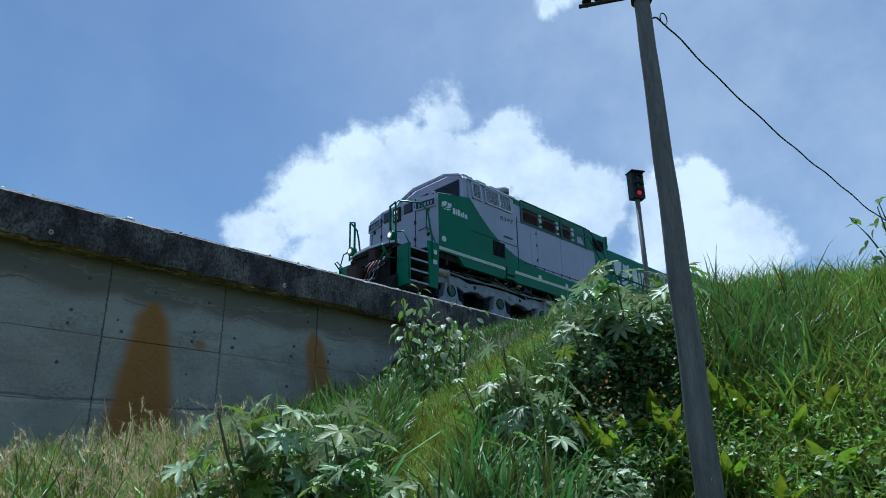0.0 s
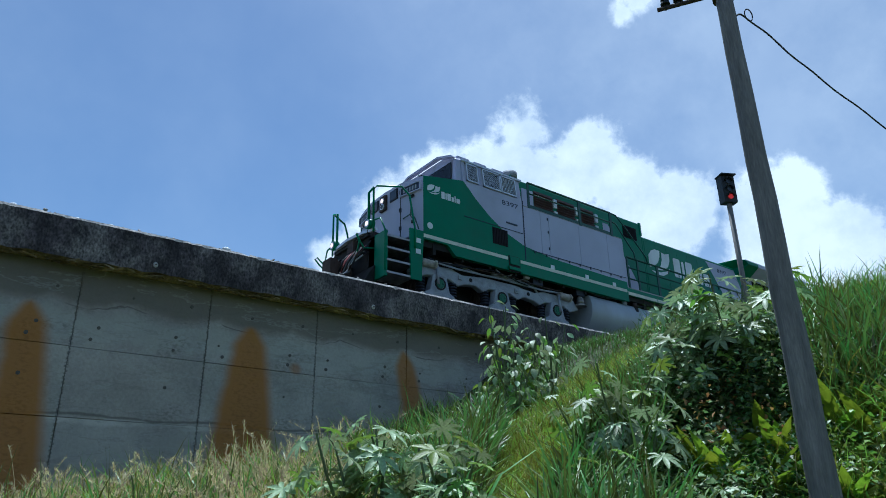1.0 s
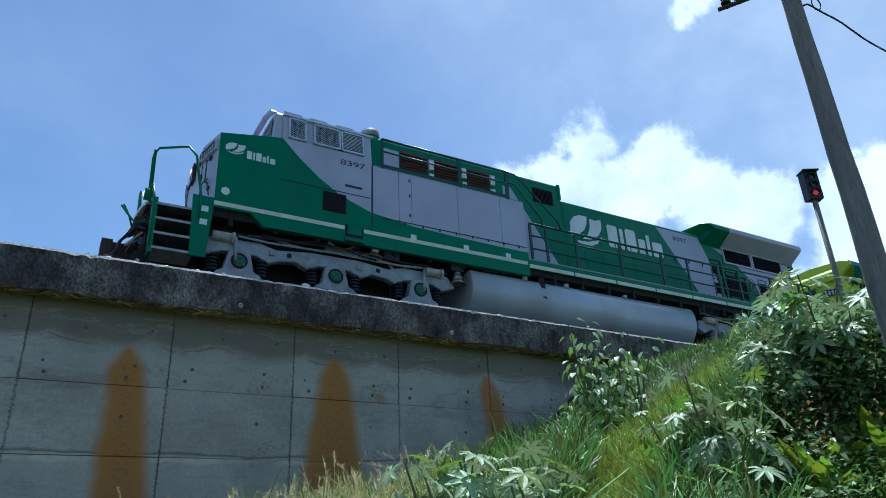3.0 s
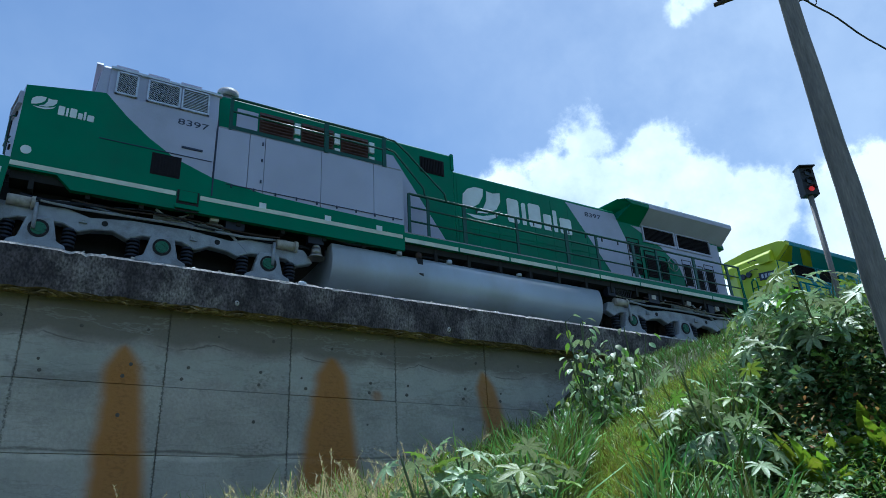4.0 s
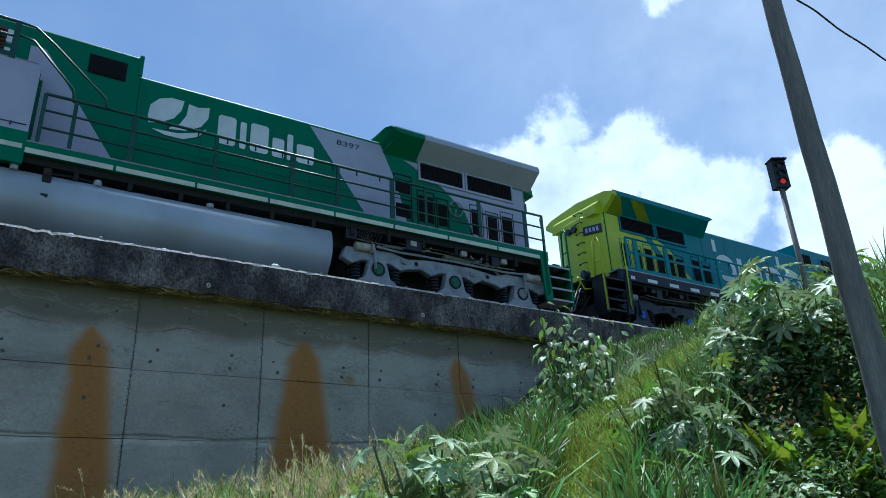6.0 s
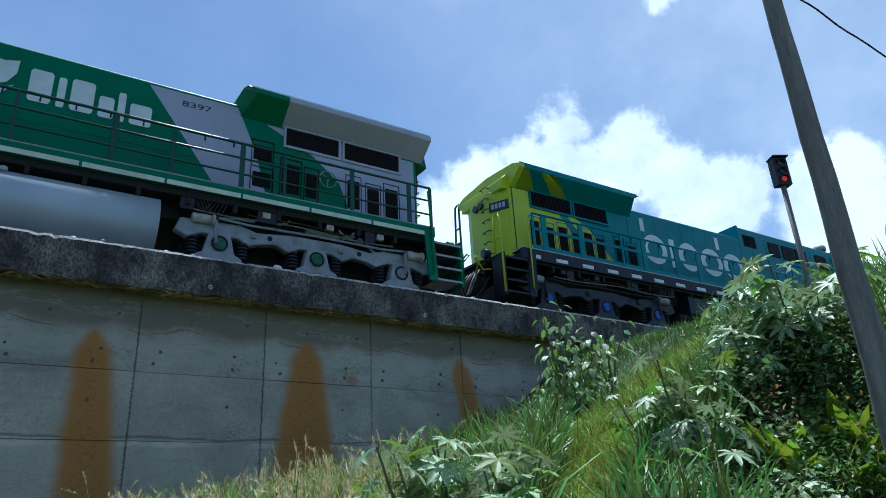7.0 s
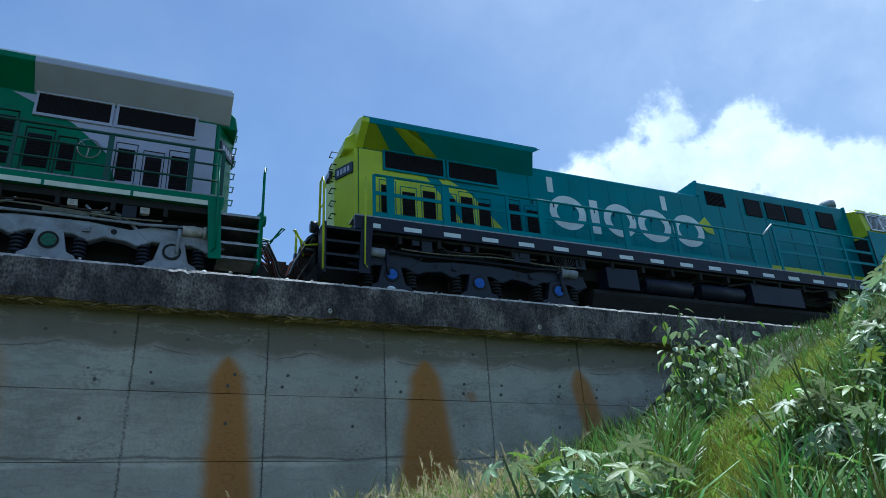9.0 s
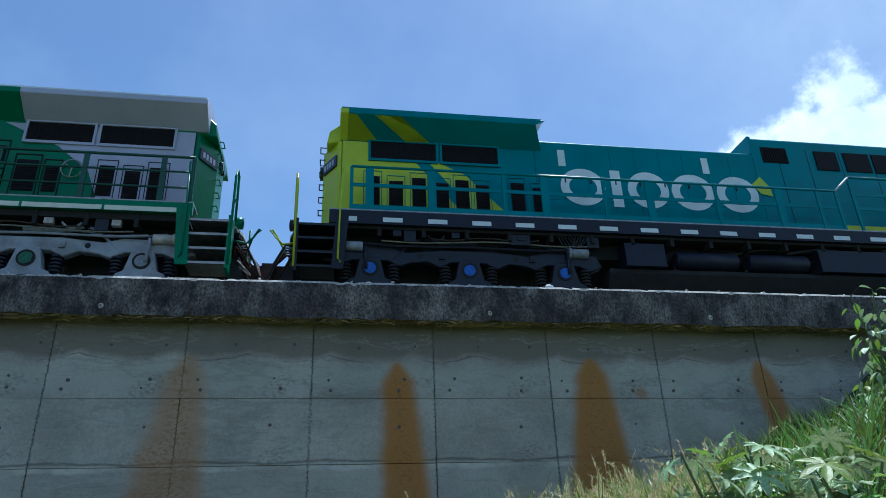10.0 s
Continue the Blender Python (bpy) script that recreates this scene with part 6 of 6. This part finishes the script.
def leaf_litter(name, label, mat, spots, size, tall, seed):
    """Many small folded weed leaves, joined as stuff."""
    r = np.random.RandomState(seed)
    n = len(spots)
    base = np.array([(x, y, height(x, y)) for x, y, s in spots])
    base[:, 2] += np.array([s for x, y, s in spots]) * tall * r.uniform(0.05, 1, n)
    a, tilt = r.uniform(0, 2 * np.pi, n), r.normal(0.1, 0.45, n)
    d = np.stack([np.cos(a) * np.cos(tilt), np.sin(a) * np.cos(tilt), np.sin(tilt)], 1)
    roll = r.normal(0, 0.5, n)
    side = np.stack([-np.sin(a) * np.cos(roll), np.cos(a) * np.cos(roll), np.sin(roll)], 1)
    L = size * r.uniform(0.5, 1.4, n)[:, None]
    w = L * r.uniform(0.2, 0.36, n)[:, None]
    dr = np.array([0, 0, 1]) * L * 0.18
    V = np.stack([base, base + d * L * 0.45 + side * w + dr * 0.3, base + d * L - dr, base + d * L * 0.45 - side * w + dr * 0.3, base + d * L * 0.5 - dr * 0.1], 1).reshape(-1, 3)
    o = np.arange(n) * 5
    loops = np.concatenate([np.stack([o, o + 4, o + 1], 1), np.stack([o + 1, o + 4, o + 2], 1), np.stack([o + 2, o + 4, o + 3], 1), np.stack([o + 3, o + 4, o], 1)]).ravel().astype(np.int32)
    me = bpy.data.meshes.new(name)
    me.vertices.add(len(V))
    me.vertices.foreach_set("co", V.ravel().astype(np.float32))
    me.loops.add(len(loops))
    me.loops.foreach_set("vertex_index", loops)
    me.polygons.add(len(loops) // 3)
    me.polygons.foreach_set("loop_start", (np.arange(len(loops) // 3) * 3).astype(np.int32))
    me.update(calc_edges=True)
    me.materials.append(mat)
    return tagged(new(name, me), label, "weeds", kind="stuff")


def scatter(n, az0, az1, d0, d1, seed, clump=0.0, scale=1.0, keep=None):
    """Spots on the bank by bearing and distance from its foot, evenly by area, in clumps if asked."""
    r = random.Random(seed)
    out_ = []
    while len(out_) < n:
        az, d = r.uniform(az0, az1), math.sqrt(r.uniform(d0 * d0, d1 * d1))
        x, y = polar(az, d)
        k = r.randint(8, 26) if clump else 1
        sc = scale * r.uniform(0.65, 1.1)
        for _ in range(k):
            px, py = x + r.gauss(0, clump), y + r.gauss(0, clump)
            if py > 11.2 and px < 11.5:
                continue
            if px * px + py * py < 2.6:
                continue
            az_p = math.degrees(math.atan2(px, py))
            if 60.5 < az_p < 68.5 and math.hypot(px, py) < 6.1:
                continue
            if keep and not keep(px, py):
                continue
            out_.append((px, py, sc * r.uniform(0.8, 1.15)))
    return out_[:n]


def in_path(x, y):
    """The trodden strip of short grass that climbs beside the wall."""
    az, d = math.degrees(math.atan2(x, y)), math.hypot(x, y)
    mid = 43 + (d - 6) * 1.1
    return d > 4.5 and abs(az - mid) < 2.4 + 0.4 * (d - 4.5)


def build_grass():
    off = lambda x, y: not in_path(x, y)
    blades("short_grass", "short yellowish-green grass on the bank", TURF, scatter(46000, 5, 60, 3.2, 13, 1), 0.2, 0.013, 0.8, 1)
    blades("trodden_grass", "fine yellow-green grass on the trodden strip", TURF, scatter(16000, 36, 56, 4.5, 12.5, 21, 0.05, keep=in_path), 0.3, 0.014, 1.0, 21)
    blades("strip_tufts", "greener tufts on the trodden strip", GRASS, scatter(5000, 36, 56, 4.5, 12.5, 23, 0.06, keep=in_path), 0.42, 0.016, 0.8, 23)
    blades("strip_straw", "straw lying on the trodden strip", DRY, scatter(1500, 36, 56, 4.5, 12.5, 24, 0.08, keep=in_path), 0.3, 0.008, 1.2, 24)
    blades("sparse_grass", "low grass at the foot of the bank", GRASS, scatter(9000, -40, 30, 2.5, 12, 2), 0.35, 0.014, 0.7, 2)
    blades("far_grass", "tall grass on the crest beside the track", REED, scatter(12000, 55, 86, 12, 24, 3, 0.2, keep=lambda x, y: y < 11.4), 0.85, 0.024, 0.6, 3)
    blades("crest_grass", "low grass where the bank meets the ledge", REED, scatter(7000, 43, 55, 9, 17.5, 29, 0.15, keep=lambda x, y: y < 11.2), 0.36, 0.018, 0.8, 29)
    blades("tall_grass", "tall dark green sword grass in tufts", REED, scatter(3600, 35, 55, 4.4, 9.5, 4, 0.08, keep=off), 1.0, 0.042, 0.6, 4)
    blades("bank_grass", "dense tall green grass on the bank", GRASS, scatter(12000, 62, 88, 7.2, 13.5, 5, 0.12), 0.88, 0.034, 0.95, 5)
    blades("bank_sward", "bright grass among the weeds", GRASS, scatter(8000, 55, 88, 4.8, 8.0, 25, 0.1), 0.55, 0.022, 0.9, 25)
    blades("bank_reeds", "dark arching grass on the bank", REED, scatter(5000, 63, 88, 7.6, 13.5, 6, 0.11), 1.0, 0.036, 0.8, 6)
    blades("bank_clumps", "tall blue-green reed clumps behind the pole", REED, scatter(1800, 65, 74, 8.2, 11.0, 22, 0.1), 1.3, 0.045, 0.55, 22)
    blades("wall_grass", "green grass along the foot of the wall", REED, scatter(4200, 28, 43, 9, 14, 7, 0.12, keep=lambda x, y: y > 7.5), 0.62, 0.024, 0.6, 7)
    blades("dry_grass", "dry straw-coloured seeding grass before the wall", DRY, scatter(3600, -6, 32, 4.8, 10.0, 8, 0.14), 1.0, 0.015, 0.55, 8, seeds=0.022)
    blades("mixed_grass", "green grass mixed with straw before the wall", GRASS, scatter(9000, -6, 38, 4.2, 10.5, 9, 0.1), 0.95, 0.028, 0.65, 9)
    blades("foot_reeds", "dark green blades among the straw", REED, scatter(2600, 2, 38, 4.5, 9, 27, 0.08), 1.1, 0.032, 0.5, 27)
    blades("dry_stalks", "scattered dry stalks in the bank grass", DRY, scatter(2200, 40, 86, 4.5, 12, 10, keep=off), 0.6, 0.008, 0.8, 10)
    leaf_litter("weed_leaves", "small-leaved weeds among the grass", WEED, scatter(38000, 40, 86, 4.8, 11.5, 11, 0.2, keep=off), 0.07, 0.36, 11)
    leaf_litter("bright_weed_leaves", "bright green weed leaves on the bank", LEAF_YOUNG, scatter(13000, 50, 88, 4.8, 8.4, 12, 0.12, keep=off), 0.065, 0.45, 12)
    leaf_litter("pale_weed_leaves", "pale weed leaves under the castor bush", LEAF, scatter(5000, 50, 60, 5.2, 7.0, 26, 0.12, keep=off), 0.08, 0.5, 26)
    # undergrowth added inside the bush, its shade partly put into the darker leaf colour
    leaf_litter("bush_foliage", "shade-dark inner foliage under the castor bush", INNER_LEAF, scatter(15000, 55, 64, 7.2, 8.7, 13, 0.2), 0.075, 1.0, 13)
    leaf_litter("bush_weeds", "mixed green weeds at the foot of the bush", WEED, scatter(9000, 52, 64, 5.8, 7.4, 28, 0.15), 0.06, 0.5, 28)
    leaf_litter("withered_leaves", "withered orange-brown leaves in the castor bush", WITHERED, scatter(420, 54.5, 63, 6.6, 7.8, 15, 0.12), 0.06, 0.9, 15)
    # upright blades against the wall, their shade put into a near-black colour
    blades("dark_blades", "shade-dark upright blades before the wall", SHADED_BLADE, [(*polar(az + 0.35 * k % 0.9, d), 1.0 - 0.06 * k) for az, d in ((29.4, 10.2), (30.0, 10.4), (36.6, 10.2), (38.0, 10.4), (39.0, 10.6)) for k in range(7)], 1.0, 0.06, 0.8, 14, droop=0.3)


build_grass()


# ---- movement of the train ----
TRAVEL = ((0, 0), (0.5, 1.66), (1, 3.31), (1.5, 4.97), (2, 6.63), (2.5, 8.30), (4, 13.34), (4.5, 15.04), (5, 16.75), (5.5, 18.48),
          (6, 20.21), (7.5, 25.45), (8, 27.21), (8.5, 28.98), (9, 30.80), (9.5, 32.63), (10, 34.46))


def gone(t):
    return float(np.interp(t, [a for a, b in TRAVEL], [b for a, b in TRAVEL]))


def motions():
    for (loco, wheels), x0, turn in zip(FLEET, (10.77, 55.29), (0, 180)):
        walk(loco, [(t, pose(x0 - d, TRACK, RAIL, 0, 0, turn)) for t, d in TRAVEL])
        for w, a in zip(wheels, AXLES):
            sign = -1 if turn == 0 else 1
            walk(w, [(t, pose(a, 0, 0.53, 0, sign * math.degrees(gone(t) / 0.53), 0)) for t in [k * 0.2 for k in range(51)]])


motions()
